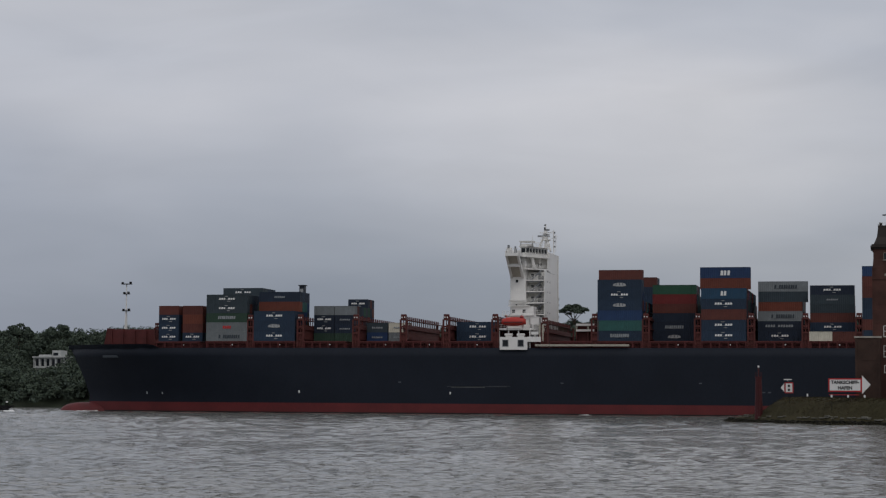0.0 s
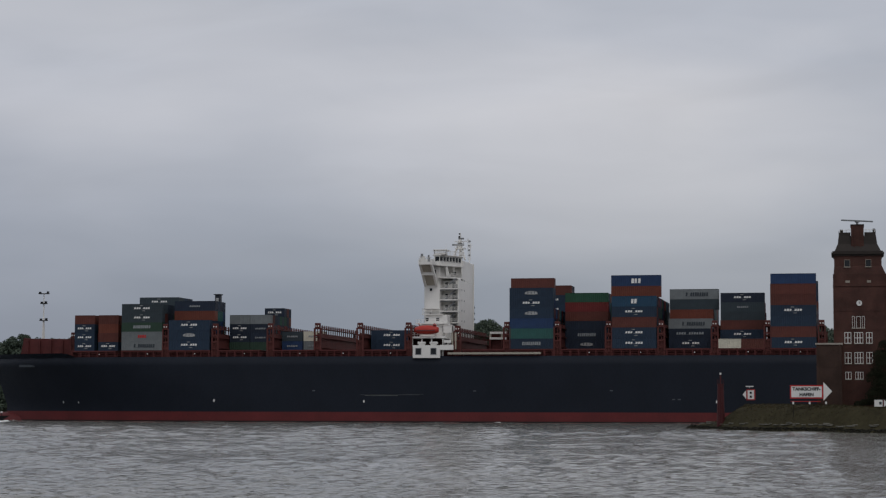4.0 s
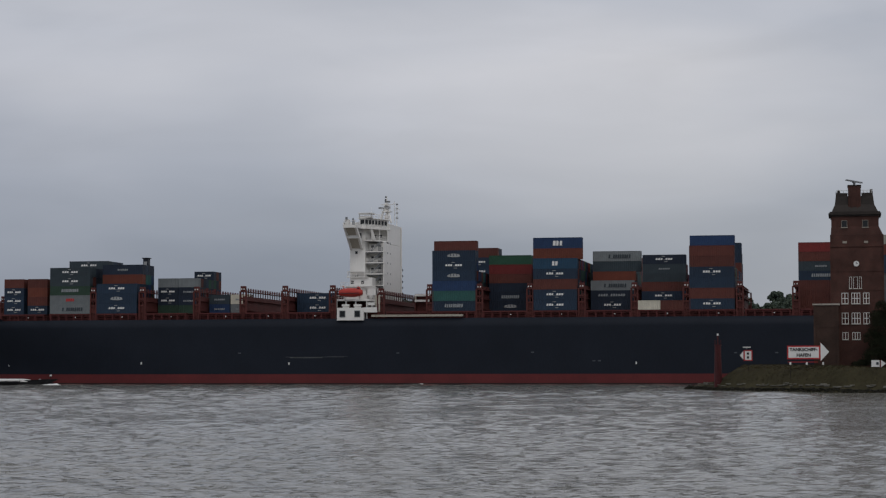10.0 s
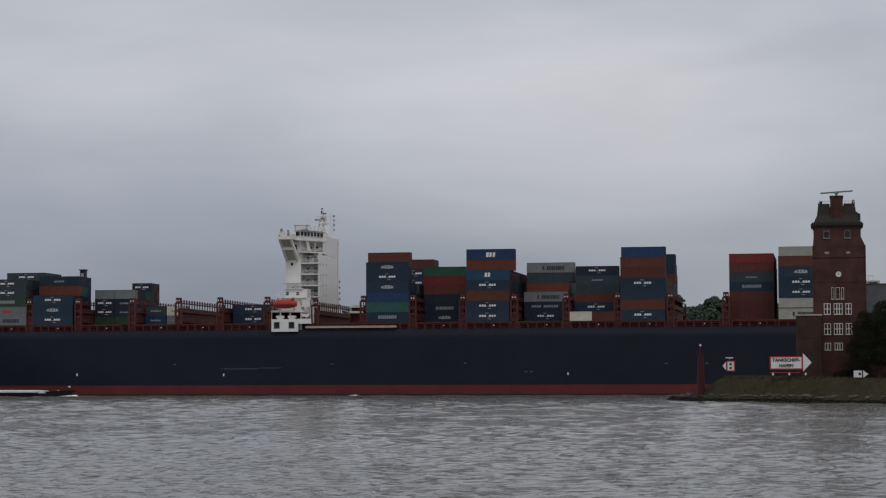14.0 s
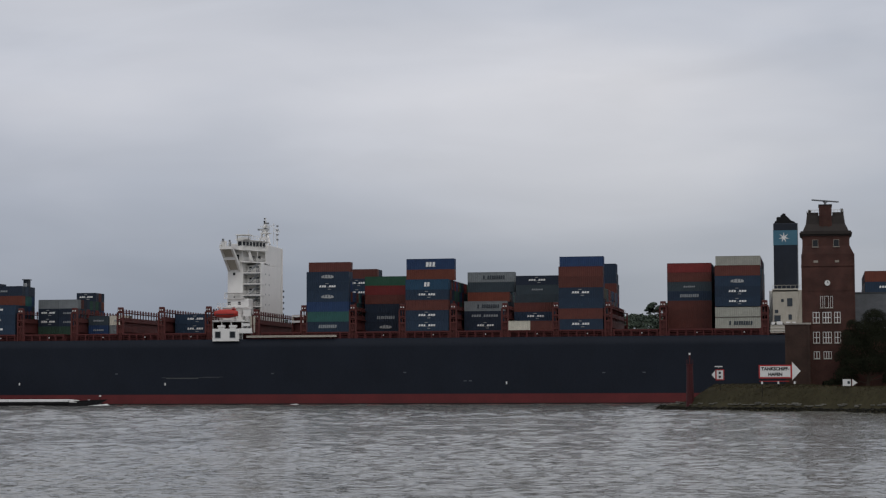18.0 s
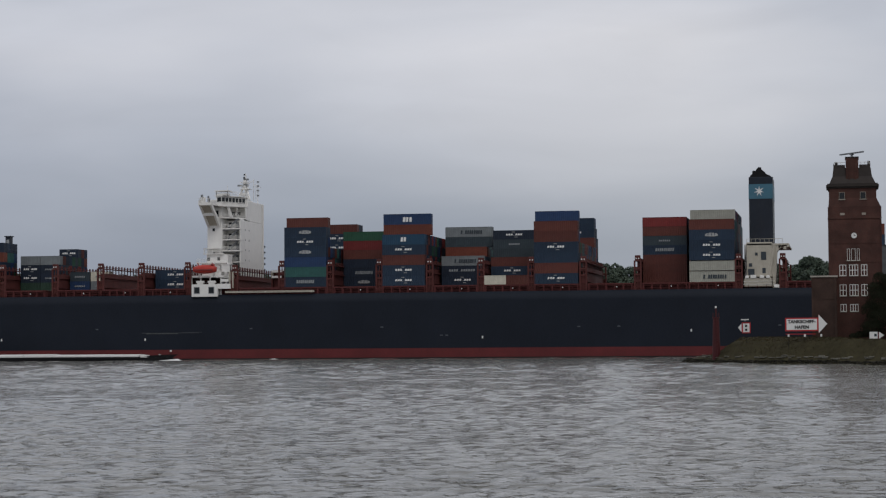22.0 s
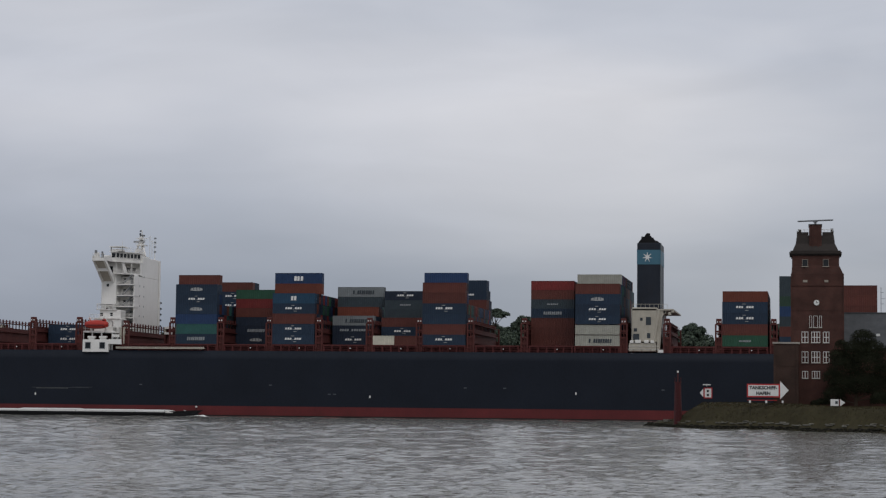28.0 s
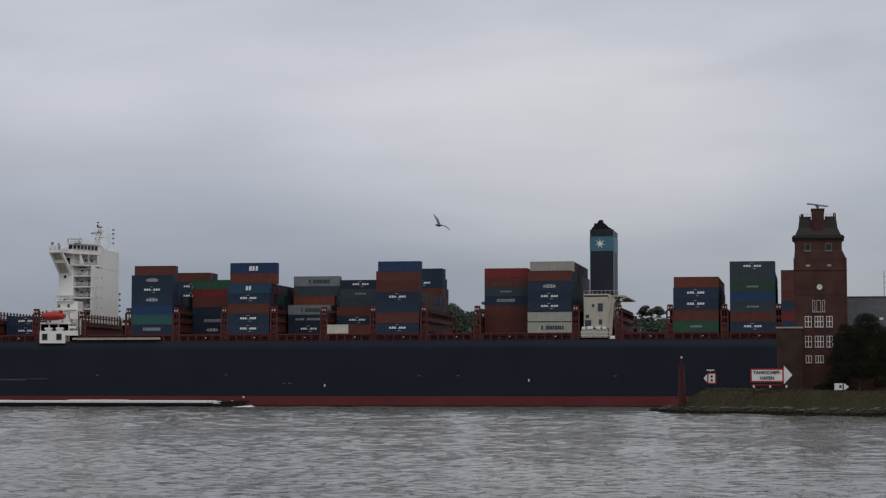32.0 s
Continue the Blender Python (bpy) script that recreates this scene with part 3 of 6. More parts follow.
prism(bm, [(-226.5, 18.4), (-226.0, 24.4), (-210.0, 24.2), (-210.0, 18.4)], "y", 13.0, 13.6)
part("breakwater", bm, m_deck, ship, "rust-red steel breakwater")
for k in range(5):
    boxes("breakwater_stay", [(-225.0 + 3.6 * k, -224.7 + 3.6 * k, 12.4, 13.0, 18.4, 23.8)], m_deck, ship)
for x in (-233.5, -223.0):
    bm = bmesh.new()
    tube(bm, (x, 18, DECK), (x, 18, DECK + 1.0), 0.7, 10)
    tube(bm, (x, 17, DECK + 0.6), (x, 21, DECK + 0.6), 0.45, 10)
    part("winch", bm, m_deck, ship)
bm = bmesh.new()
tube(bm, (-224.8, 24, 18.4), (-224.8, 24, 38.5), 0.3, 8, 0.15)
foremast = part("foremast", bm, m_white, ship, "slim white foremast with lamp platforms")
for z, w in ((38.3, 1.5), (35.3, 0.9), (30.2, 1.1)):
    boxes("lamp_platform", [(-224.8 - w, -224.8 + w, 23.2, 24.8, z - 0.1, z + 0.1), (-224.8 - w, -224.8 - w + 0.5, 23.6, 24.4, z + 0.1, z + 0.6),
                            (-224.8 + w - 0.5, -224.8 + w, 23.6, 24.4, z + 0.1, z + 0.7)], m_black, foremast)
for s in (-1, 1):
    bm = bmesh.new()
    tube(bm, (-224.8, 24 + s * 1.6, 18.4), (-224.8, 24 + s * 0.3, 31), 0.12, 6)
    part("mast_stay", bm, m_white, foremast)

# hull marks
def hull_mark(name, x, z, w, h, mat, label=""):
    y = BEAM / 2 - half_beam(x, z) - 0.05
    boxes(name, [(x - w / 2, x + w / 2, y, y + 0.3, z - h / 2, z + h / 2)], mat, ship, label)


for x, z in ((-119.5, 5.9), (-21.4, 5.9), (36.2, 7.3), (-207.3, 5.6), (-163.3, 6.1), (-212.9, 5.6)):
    hull_mark("pilot_mark", x, z, 0.36, 0.7, m_mark_dim if x < -190 else m_mark)
for x, z in ((-134.0, 8.9), (-50.0, 8.9), (5.5, 8.6), (16.5, 8.6), (-33.0, 6.5), (-31.5, 6.5), (-88.0, 8.8), (60.0, 8.5)):
    hull_mark("draught_mark", x, z, 0.8, 0.32, m_faint)
hull_mark("scrape", -112.0, 7.75, 17.0, 0.2, m_scrape, "dull scraped stripe on the hull paint")
hull_mark("scrape", -114.5, 7.62, 9.5, 0.34, m_rub, "pale scraped patch on the hull paint")
hull_mark("scrape", -105.5, 7.9, 6.0, 0.14, m_scrape)
hull_mark("bow_name", -222.0, 16.2, 9.0, 0.7, m_mark_dark)

# deck, coamings, hatch covers
HATCH = [(-207.6, -193.9), (-191.4, -178.8), (-177.2, -164.6), (-162.4, -149.9), (-146.2, -133.6), (-132.6, -121.6), (-120.0, -107.4), (-91.5, -79.5), (-78.4, -65.8), (-64.1, -51.5),
         (-49.9, -37.4), (-35.2, -22.7), (-20.8, -8.3), (-6.9, 5.6), (8.0, 20.5), (23.0, 35.4), (35.5, 48.2), (62.0, 74.0), (75.8, 88.3), (91.0, 103.6), (104.8, 117.2)]
for x0, x1 in HATCH:
    y0 = max(0.9, BEAM / 2 - half_beam(x0, DECK) + 0.9)
    boxes("hatch_coaming", [(x0 - 0.1, x1 + 0.1, y0 + 0.6, BEAM - y0 - 0.6, DECK, 19.6)], m_deck, ship)
    boxes("hatch_cover", [(x0, x1, y0 - 0.3, BEAM - y0 + 0.3, 19.6, 20.42)], m_lash, ship, bevel=0.06)
    for k in range(6):
        x = x0 + (x1 - x0) * (k + 0.15) / 5.3
        boxes("stanchion", [(x - 0.18, x + 0.18, y0 - 0.75, y0 - 0.4, DECK, 20.4)], m_deck, ship)
    boxes("side_girder", [(x0, x1, y0 - 0.8, y0 - 0.35, 20.0, 20.4)], m_deck, ship)
    x = x0 + (x1 - x0) * 0.64
    boxes("deck_light", [(x - 0.13, x + 0.13, y0 - 0.95, y0 - 0.8, 19.25, 19.5)], m_mark, ship)
bm = bmesh.new()
for x in np.arange(-205, 128, 2.4):
    y = BEAM / 2 - half_beam(x, DECK) + 0.15
    if not -106 < x < -93:
        tube(bm, (x, y, DECK), (x, y, 19.6), 0.06, 4)
for z in (19.0, 19.6):
    xs = list(np.arange(-205, 128, 6.0))
    for a, b in zip(xs, xs[1:]):
        if not (-108 < a < -92):
            tube(bm, (a, BEAM / 2 - half_beam(a, DECK) + 0.15, z), (b, BEAM / 2 - half_beam(b, DECK) + 0.15, z), 0.05, 4)
part("side_rail", bm, m_deck, ship)["kind"] = "stuff"


def lashing_bridge(x, top=27.4, near=0.4):
    """Cross-ship steel bridge between two bays."""
    root = boxes("lashing_bridge", [(x - 0.12, x + 0.12, near + 0.3, BEAM - near - 0.3, DECK, top - 2.3)], m_lash, ship)
    bm = bmesh.new()
    y = near
    while y < BEAM - near:
        box(bm, x - 0.11, x + 0.11, y, y + 0.3, DECK, top - 1.1)
        y += 2.5
    for k in range(4):
        y = near + 2.7 + 10.0 * k
        prism(bm, [(y, 21.4), (y + 0.3, 21.4), (y + 4.9, top - 3.4), (y + 4.6, top - 3.4)], "x", x - 0.1, x + 0.1)
    part("bridge_framing", bm, m_lash, root)["kind"] = "stuff"
    for z in (top - 6.4, top - 3.6, top - 1.1):
        boxes("walkway", [(x - 0.6, x + 0.6, near, BEAM - near, z, z + 0.22)], m_lash, root)
    bm = bmesh.new()
    y = near
    while y < BEAM - near:
        box(bm, x - 0.16, x + 0.16, y - 0.05, y + 0.35, top - 0.9, top + 0.05)
        y += 2.5
    part("lashing_comb", bm, m_lash, root)["kind"] = "stuff"
    bm = bmesh.new()
    for s in (-0.55, 0.55):
        box(bm, x + s - 0.04, x + s + 0.04, near, BEAM - near, top - 0.5, top - 0.42)
    part("handrail", bm, m_lash, root)
    for y in (near + 0.1, BEAM - near - 0.3):
        for s in (-0.85, 0.85):
            boxes("end_post", [(x + s - 0.22, x + s + 0.22, y - 0.35, y + 0.3, DECK, top - 0.9)], m_lash, root)
        for z in (20.6, 22.4, 24.2):
            boxes("end_rung", [(x - 0.63, x + 0.63, y - 0.2, y + 0.25, z, z + 0.5)], m_lash, root)
        boxes("end_plate", [(x - 0.63, x + 0.63, y + 0.1, y + 0.2, DECK, 22.6)], m_lash, root)
    boxes("end_hood", [(x - 0.75, x + 0.75, near - 0.3, near + 0.9, top - 1.2, top + 0.55)], m_lash, root, bevel=0.12)
    for s in (-0.35, 0.35):
        boxes("bridge_lamp", [(x + s - 0.14, x + s + 0.14, near - 0.45, near - 0.3, top - 0.5, top - 0.15)], m_mark, root)
    return root


for x in (-178.0, -163.2, -146.9, -133.1, -120.8, -106.9, -79.0, -64.9, -50.7, -36.3, -21.8, -7.6, 6.8, 21.8, 49.2, 61.0, 75.0, 89.7, 104.2, 118.2):
    lashing_bridge(x, near=max(0.4, BEAM / 2 - half_beam(x, DECK) + 0.3))
lashing_bridge(-208.8, 25.4, 8.0)
lashing_bridge(-92.9, 26.4)

# ---- superstructure ----
AFT, FAR = -95.1, 38.0  # after face and far side of the accommodation block


def plate(name, outline, z0, z1, mat, parent, label=""):
    bm = bmesh.new()
    prism(bm, outline, "z", z0, z1)
    return part(name, bm, mat, parent, label)


def rail_along(name, pts, z, heights, mat, parent, step=0.85, r=0.04):
    """Posts and bars along a bent deck edge."""
    bm = bmesh.new()
    for (xa, ya), (xb, yb) in zip(pts, pts[1:]):
        n = max(1, int(math.hypot(xb - xa, yb - ya) / step))
        for k in range(n + 1):
            x, y = xa + (xb - xa) * k / n, ya + (yb - ya) * k / n
            tube(bm, (x, y, z), (x, y, z + heights[-1]), r * 0.9, 4)
        for h in heights:
            tube(bm, (xa, ya, z + h), (xb, yb, z + h), r, 4)
    part(name, bm, mat, parent)["kind"] = "stuff"


house = boxes("deckhouse", [(-105.0, -100.5, 13.0, FAR, DECK, 46.6), (-100.5, AFT, 17.2, FAR, DECK, 40.6), (-100.5, AFT, 20.8, FAR, 40.6, 46.6), (AFT - 0.35, AFT, 13.7, 17.2, DECK, 40.9), (AFT - 0.3, AFT, 19.0, 20.8, 40.9, 44.6)],
              m_white, ship, "tall white steel accommodation block", bevel=0.1)
for z in (25.2, 28.3, 31.6, 34.85, 38.05):
    x0, x1, y0 = -100.9, AFT + 0.1, 13.5
    boxes("side_gallery", [(x0, x1, y0, 17.2, z - 0.15, z + 0.2)], m_white, house)
    rail_along("gallery_rail", [(x0 + 0.1, y0 + 0.05), (x1 - 0.4, y0 + 0.05)], z + 0.2, (0.4, 0.72, 1.05), m_white, house)
    boxes("house_door", [(-97.6, -96.7, 17.1, 17.25, z + 0.25, z + 2.2)], m_steel, house)
    boxes("cabin_window", [(-99.7, -98.9, 17.1, 17.25, z + 1.2, z + 2.0)], m_glass, house)
    boxes("gallery_locker", [(-96.4, -95.6, 16.4, 17.1, z + 0.2, z + 1.4)], m_steel, house)
    boxes("gallery_beam", [(x0 + 0.2, x1 - 0.2, y0 + 0.5, y0 + 0.8, z - 0.45, z - 0.15)], m_steel, house)
    bm = bmesh.new()
    prism(bm, [(-99.6, z + 0.2), (-99.0, z + 0.2), (-95.9, z + 3.0), (-96.5, z + 3.0)], "y", 14.6, 15.3)
    part("stair_flight", bm, m_steel, house)
# upper gallery with a cut-off after corner
plate("side_gallery", [(-100.9, 11.9), (-99.7, 11.9), (AFT + 0.1, 19.0), (AFT + 0.1, 20.8), (-100.9, 20.8)], 41.1, 41.45, m_white, house)
rail_along("gallery_rail", [(-100.8, 12.0), (-99.75, 12.0), (AFT, 19.0)], 41.45, (0.4, 0.72, 1.05), m_white, house)
boxes("cabin_window", [(-99.9, -99.0, 20.7, 20.85, 42.4, 43.3), (-98.2, -97.3, 20.7, 20.85, 42.4, 43.3)], m_glass, house)
for x, y in ((-98.7, 13.6), (-97.0, 16.2), (-95.3, 18.8)):
    bm = bmesh.new()
    tube(bm, (x, y, 41.4), (x, y, 44.6), 0.11, 6)
    part("gallery_post", bm, m_white, house)
for z in np.arange(25.8, 43.5, 2.95):
    for y in (18.2, 22.0):
        boxes("porthole", [(AFT - 0.04, AFT + 0.06, y, y + 0.35, z, z + 0.5)], m_steel, house)
for z in (30.4, 37.4):
    boxes("porthole", [(-103.4, -102.7, 12.93, 13.05, z, z + 0.8)], m_glass, house)
bm = bmesh.new()
tube(bm, (AFT + 0.2, 36.0, 27), (AFT + 0.2, 36.0, 46.5), 0.16, 6)
part("downpipe", bm, m_white, house)
for z in np.arange(26.6, 34.0, 1.75):
    boxes("ladder_cage", [(AFT - 0.6, AFT, 38.0, 39.6, z, z + 0.5)], m_black, house)
# navigation bridge deck and wings
wheel = plate("wheelhouse", [(-101.9, 11.9), (-100.1, 11.9), (-95.7, 20.2), (-95.7, 22.4), (-99.0, 22.4), (-99.0, FAR), (-101.9, FAR)], 44.92, 47.5, m_white, ship, "white wheelhouse with a dark band of windows")
plate("window_band", [(-101.7, 11.82), (-100.05, 11.82), (-95.62, 20.15), (-95.8, 20.4), (-100.2, 12.1), (-101.7, 12.1)], 45.85, 47.15, m_glass, wheel)
for k in range(9):
    u = k / 8 * 11.1
    x, y = (-101.7 + u, 11.8) if u < 1.65 else (-100.05 + (u - 1.65) * 0.468, 11.8 + (u - 1.65) * 0.882)
    boxes("window_mullion", [(x - 0.09, x + 0.09, y - 0.1, y + 0.14, 45.8, 47.2)], m_white, wheel)
plate("wheelhouse_roof", [(-102.3, 11.4), (-99.9, 11.4), (-95.3, 20.0), (-95.3, 22.7), (-98.7, 22.7), (-98.7, FAR + 0.3), (-102.3, FAR + 0.3)], 47.5, 47.72, m_white, wheel)
plate("bridge_deck", [(-105.0, 11.3), (-99.8, 11.3), (AFT + 0.1, 19.0), (AFT + 0.1, 22.0), (-105.0, 22.0)], 44.55, 44.9, m_white, wheel)
rail_along("bridge_rail", [(-101.0, 11.4), (-99.85, 11.4), (AFT, 19.0)], 44.9, (0.5, 1.0), m_white, wheel)
bm = bmesh.new()
prism(bm, [(-99.4, 44.6), (-98.6, 44.6), (-97.6, 41.4), (-98.3, 41.4)], "y", 13.7, 14.2)
part("knee_brace", bm, m_white, wheel)
for y0, y1, yt in ((4.3, 13.0, 4.2), (FAR, 46.0, 45.8)):
    boxes("bridge_wing", [(-104.9, -101.1, y0, y1, 44.55, 44.9), (-104.9, -104.7, y0, y1, 44.9, 45.9), (-104.9, -101.1, yt, yt + 0.2, 44.4, 45.2), (-101.3, -101.1, y0, y1 - 3.2, 44.9, 45.5)], m_white, wheel)
# dark panes added to give the recess under the wing its shade
boxes("wing_bulkhead_window", [(-104.6, -103.2, 12.9, 13.05, 41.4, 43.4), (-102.9, -101.6, 12.9, 13.05, 41.4, 43.4), (-104.3, -103.1, 12.9, 13.05, 39.4, 40.8)], m_glass, wheel)
# plate between the braces: the plating's shade put into a duller white
bm = bmesh.new()
prism(bm, [(4.9, 44.5), (5.4, 44.5), (12.95, 39.5), (12.95, 39.0)], "x", -104.4, -101.5)
part("wing_lattice", bm, m_offwhite, wheel)
for x in (-104.9, -101.7):
    bm = bmesh.new()
    prism(bm, [(4.4, 44.6), (6.0, 44.6), (12.95, 40.3), (12.95, 38.5)], "x", x, x + 0.6)
    part("wing_brace", bm, m_white, wheel)
boxes("brace_strut", [(-104.7, -101.3, 7.9, 8.6, 41.6, 42.5)], m_white, wheel)
bm = bmesh.new()
for x in np.arange(-104.6, -101.0, 0.9):
    tube(bm, (x, 4.3, 45.2), (x, 4.3, 46.4), 0.05, 4)
tube(bm, (-104.8, 4.3, 46.4), (-101.1, 4.3, 46.4), 0.06, 4)
for x in np.arange(-101.8, -95.0, 1.2):
    tube(bm, (x, 11.2, 47.6), (x, 11.2, 48.6), 0.045, 4)
tube(bm, (-102.0, 11.2, 48.6), (-95.0, 11.2, 48.6), 0.05, 4)
part("monkey_island_rail", bm, m_white, wheel)["kind"] = "stuff"
boxes("wing_console", [(-104.6, -103.3, 5.0, 6.2, 44.9, 46.9)], m_white, wheel, bevel=0.1)
boxes("wing_repeater", [(-102.4, -101.8, 5.0, 5.6, 44.9, 46.6)], m_steel, wheel)
boxes("roof_locker", [(-101.8, -98.4, 11.6, 14.0, 47.7, 48.3)], m_white, wheel, bevel=0.05)
boxes("roof_canopy", [(-102.2, -98.0, 11.2, 15.0, 48.9, 49.15)], m_white, wheel)
for x in (-101.8, -98.4):
    boxes("canopy_post", [(x - 0.12, x + 0.12, 11.6, 11.9, 47.6, 48.9)], m_steel, wheel)
bm = bmesh.new()
tube(bm, (-98.4, 11.6, 49.1), (-98.4, 11.6, 50.6), 0.06, 5)
part("aerial", bm, m_white, wheel)
bm = bmesh.new()
tube(bm, (-96.6, 24, 46.9), (-96.6, 24, 54.9), 0.5, 6, 0.12)
tube(bm, (-99.0, 24, 46.9), (-96.8, 24, 52.4), 0.3, 6)
tube(bm, (-94.9, 22.4, 46.9), (-96.5, 24, 52.0), 0.3, 6)
mast = part("radar_mast", bm, m_white, wheel, "white tripod radar mast")
for z, l, s in ((51.1, 1.75, -0.5), (52.9, 0.8, 0.4)):
    boxes("radar_scanner", [(-96.6 + s - l, -96.6 + s + l, 23.0, 23.3, z, z + 0.5)], m_steel, mast)
    boxes("scanner_motor", [(-97.0, -96.2, 22.8, 24.4, z - 0.7, z)], m_white, mast)
boxes("mast_platform", [(-98.0, -95.2, 22.6, 25.4, 50.2, 50.4), (-97.5, -95.6, 22.9, 25.1, 51.9, 52.05)], m_white, mast)
rail_along("platform_rail", [(-98.0, 22.7), (-95.2, 22.7)], 50.4, (0.5, 0.9), m_white, mast, 0.7, 0.05)
boxes("signal_lamp", [(-96.9, -96.5, 22.5, 22.9, 53.4, 53.9), (-96.8, -96.4, 22.5, 22.9, 54.3, 54.7)], m_black, mast)
boxes("flag_locker", [(-95.4, -94.2, 15.5, 17.0, 47.7, 48.6)], m_white, wheel)
boxes("searchlight", [(-104.3, -103.7, 4.6, 5.1, 46.9, 47.5), (-102.3, -101.9, 4.7, 5.2, 46.6, 47.1)], m_steel, wheel)
rail_along("monkey_island_rail", [(-99.9, 11.5), (-95.3, 20.0), (-95.4, 22.6)], 47.7, (0.55, 1.05), m_white, wheel, 1.3, 0.045)
bm = bmesh.new()
tube(bm, (-95.8, 34.0, 46.3), (-95.8, 34.0, 53.6), 0.14, 6, 0.06)
aft_pole = part("signal_mast", bm, m_white, wheel, "slim white signal mast with lamps")
for z in (48.9, 50.4, 51.8, 53.0):
    boxes("mast_lamp", [(-96.05, -95.45, 33.7, 34.3, z, z + 0.42)], m_steel, aft_pole)
boxes("lamp_yard", [(-96.7, -94.9, 33.95, 34.1, 51.5, 51.62)], m_white, aft_pole)
boxes("yard", [(-98.4, -94.6, 23.8, 24.1, 52.3, 52.5)], m_white, mast)
for x, h in ((-98.2, 3.0), (-93.9, 5.0), (-94.6, 6.4)):
    bm = bmesh.new()
    tube(bm, (x, 25.5, 47.0), (x, 25.5, 47.0 + h), 0.09, 5)
    tube(bm, (x - 0.5, 25.5, 46.5 + h), (x + 0.5, 25.5, 46.5 + h), 0.07, 5)
    part("aerial", bm, m_white, mast)
bm = bmesh.new()
bmesh.ops.create_uvsphere(bm, u_segments=12, v_segments=8, radius=0.7, matrix=Matrix.Translation((-97.5, 28, 48.0)))
part("satellite_dome", bm, m_white, wheel, smooth=True)

# boat deck, lifeboat, boarding station
low = boxes("lower_deckhouse", [(-105.2, -96.5, 9.0, 39.2, DECK, 23.5)], m_lash, ship, "dark red lower house behind the boat deck")
boxes("boat_deck", [(-106.4, -96.4, 0.8, 9.2, 23.5, 23.8)], m_white, low)
boxes("upper_house", [(-104.6, -97.0, 6.4, 13.0, 23.8, 27.7), (-103.8, -97.4, 8.6, 13.0, 27.7, 30.4)], m_white, low, bevel=0.06)
for z, y, x0, x1 in ((23.8, 1.2, -106.4, -96.4), (27.7, 5.8, -106.0, -97.0), (30.4, 8.2, -104.6, -98.6)):
    boxes("deck_edge", [(x0, x1, y - 0.4, y + 0.6, z, z + 0.25)], m_white, low)
    bm = bmesh.new()
    for x in np.arange(x0 + 0.2, x1, 0.9):
        tube(bm, (x, y - 0.3, z + 0.2), (x, y - 0.3, z + 1.25), 0.045, 4)
    tube(bm, (x0 + 0.2, y - 0.3, z + 1.25), (x1, y - 0.3, z + 1.25), 0.05, 4)
    tube(bm, (x0 + 0.2, y - 0.3, z + 0.75), (x1, y - 0.3, z + 0.75), 0.04, 4)
    part("deck_rail", bm, m_white, low)["kind"] = "stuff"
for x, z in ((-103.2, 28.6), (-100.2, 28.6), (-103.5, 25.6), (-100.6, 25.6)):
    boxes("house_window", [(x - 0.4, x + 0.4, 8.5 if z > 28 else 6.3, 8.7 if z > 28 else 6.5, z, z + 0.9)], m_glass, low)
boxes("awning", [(-104.4, -99.4, 7.6, 12.5, 32.0, 32.15)], m_white, low)
for x in (-104.3, -101.9, -99.5):
    boxes("awning_post", [(x - 0.08, x + 0.08, 7.7, 7.9, 30.4, 32.0)], m_white, low)
for x in (-105.9, -103.2, -100.4, -97.2):
    boxes("boat_deck_pillar", [(x - 0.16, x + 0.16, 1.0, 1.4, DECK, 23.5)], m_white, low)
boxes("stair_tower", [(-97.4, -94.4, 1.4, 1.6, 25.0, 27.2), (-97.4, -97.2, 1.4, 4.4, 20.5, 27.2), (-94.6, -94.4, 1.4, 4.4, 20.5, 27.2), (-97.4, -94.4, 1.3, 4.4, 23.4, 23.6), (-97.4, -94.4, 1.3, 4.4, 27.0, 27.2)], m_white, low)
bm = bmesh.new()
prism(bm, [(-97.0, 20.6), (-96.4, 20.6), (-94.7, 23.4), (-95.3, 23.4)], "y", 1.8, 2.6)
prism(bm, [(-95.0, 23.6), (-94.7, 23.6), (-96.6, 27.0), (-96.9, 27.0)], "y", 2.8, 3.6)
part("stair_flight", bm, m_white, low)
bm = bmesh.new()
secs = []
for k in range(9):
    s = k / 8
    x = -104.9 + 6.7 * s
    g = max(0.3, math.sin(math.pi * (0.06 + 0.88 * s)) ** 0.35)
    secs.append([bm.verts.new((x, -0.1 + 1.35 * g * math.cos(a), 25.75 + 1.35 * g * math.sin(a) * (1.0 if math.sin(a) > 0 else 0.9))) for a in np.linspace(0, 2 * math.pi, 12, endpoint=False)])
for s0, s1 in zip(secs, secs[1:]):
    for i in range(12):
        j = (i + 1) % 12
        bm.faces.new((s0[i], s0[j], s1[j], s1[i]))
bm.faces.new(secs[0])
bm.faces.new(secs[-1][::-1])
bmesh.ops.recalc_face_normals(bm, faces=bm.faces[:])
boat = part("lifeboat", bm, m_boat, ship, "enclosed red lifeboat in its davits", smooth=True)
boxes("boat_canopy", [(-99.8, -98.8, -0.6, 0.5, 26.6, 27.3)], m_boat, boat, bevel=0.15)
boxes("boat_window", [(-99.6, -98.95, -0.68, -0.5, 26.85, 27.1)], m_glass, boat)
boxes("boat_fender", [(-104.2, -98.9, -1.5, -1.35, 25.5, 25.65)], m_mark_dark, boat)
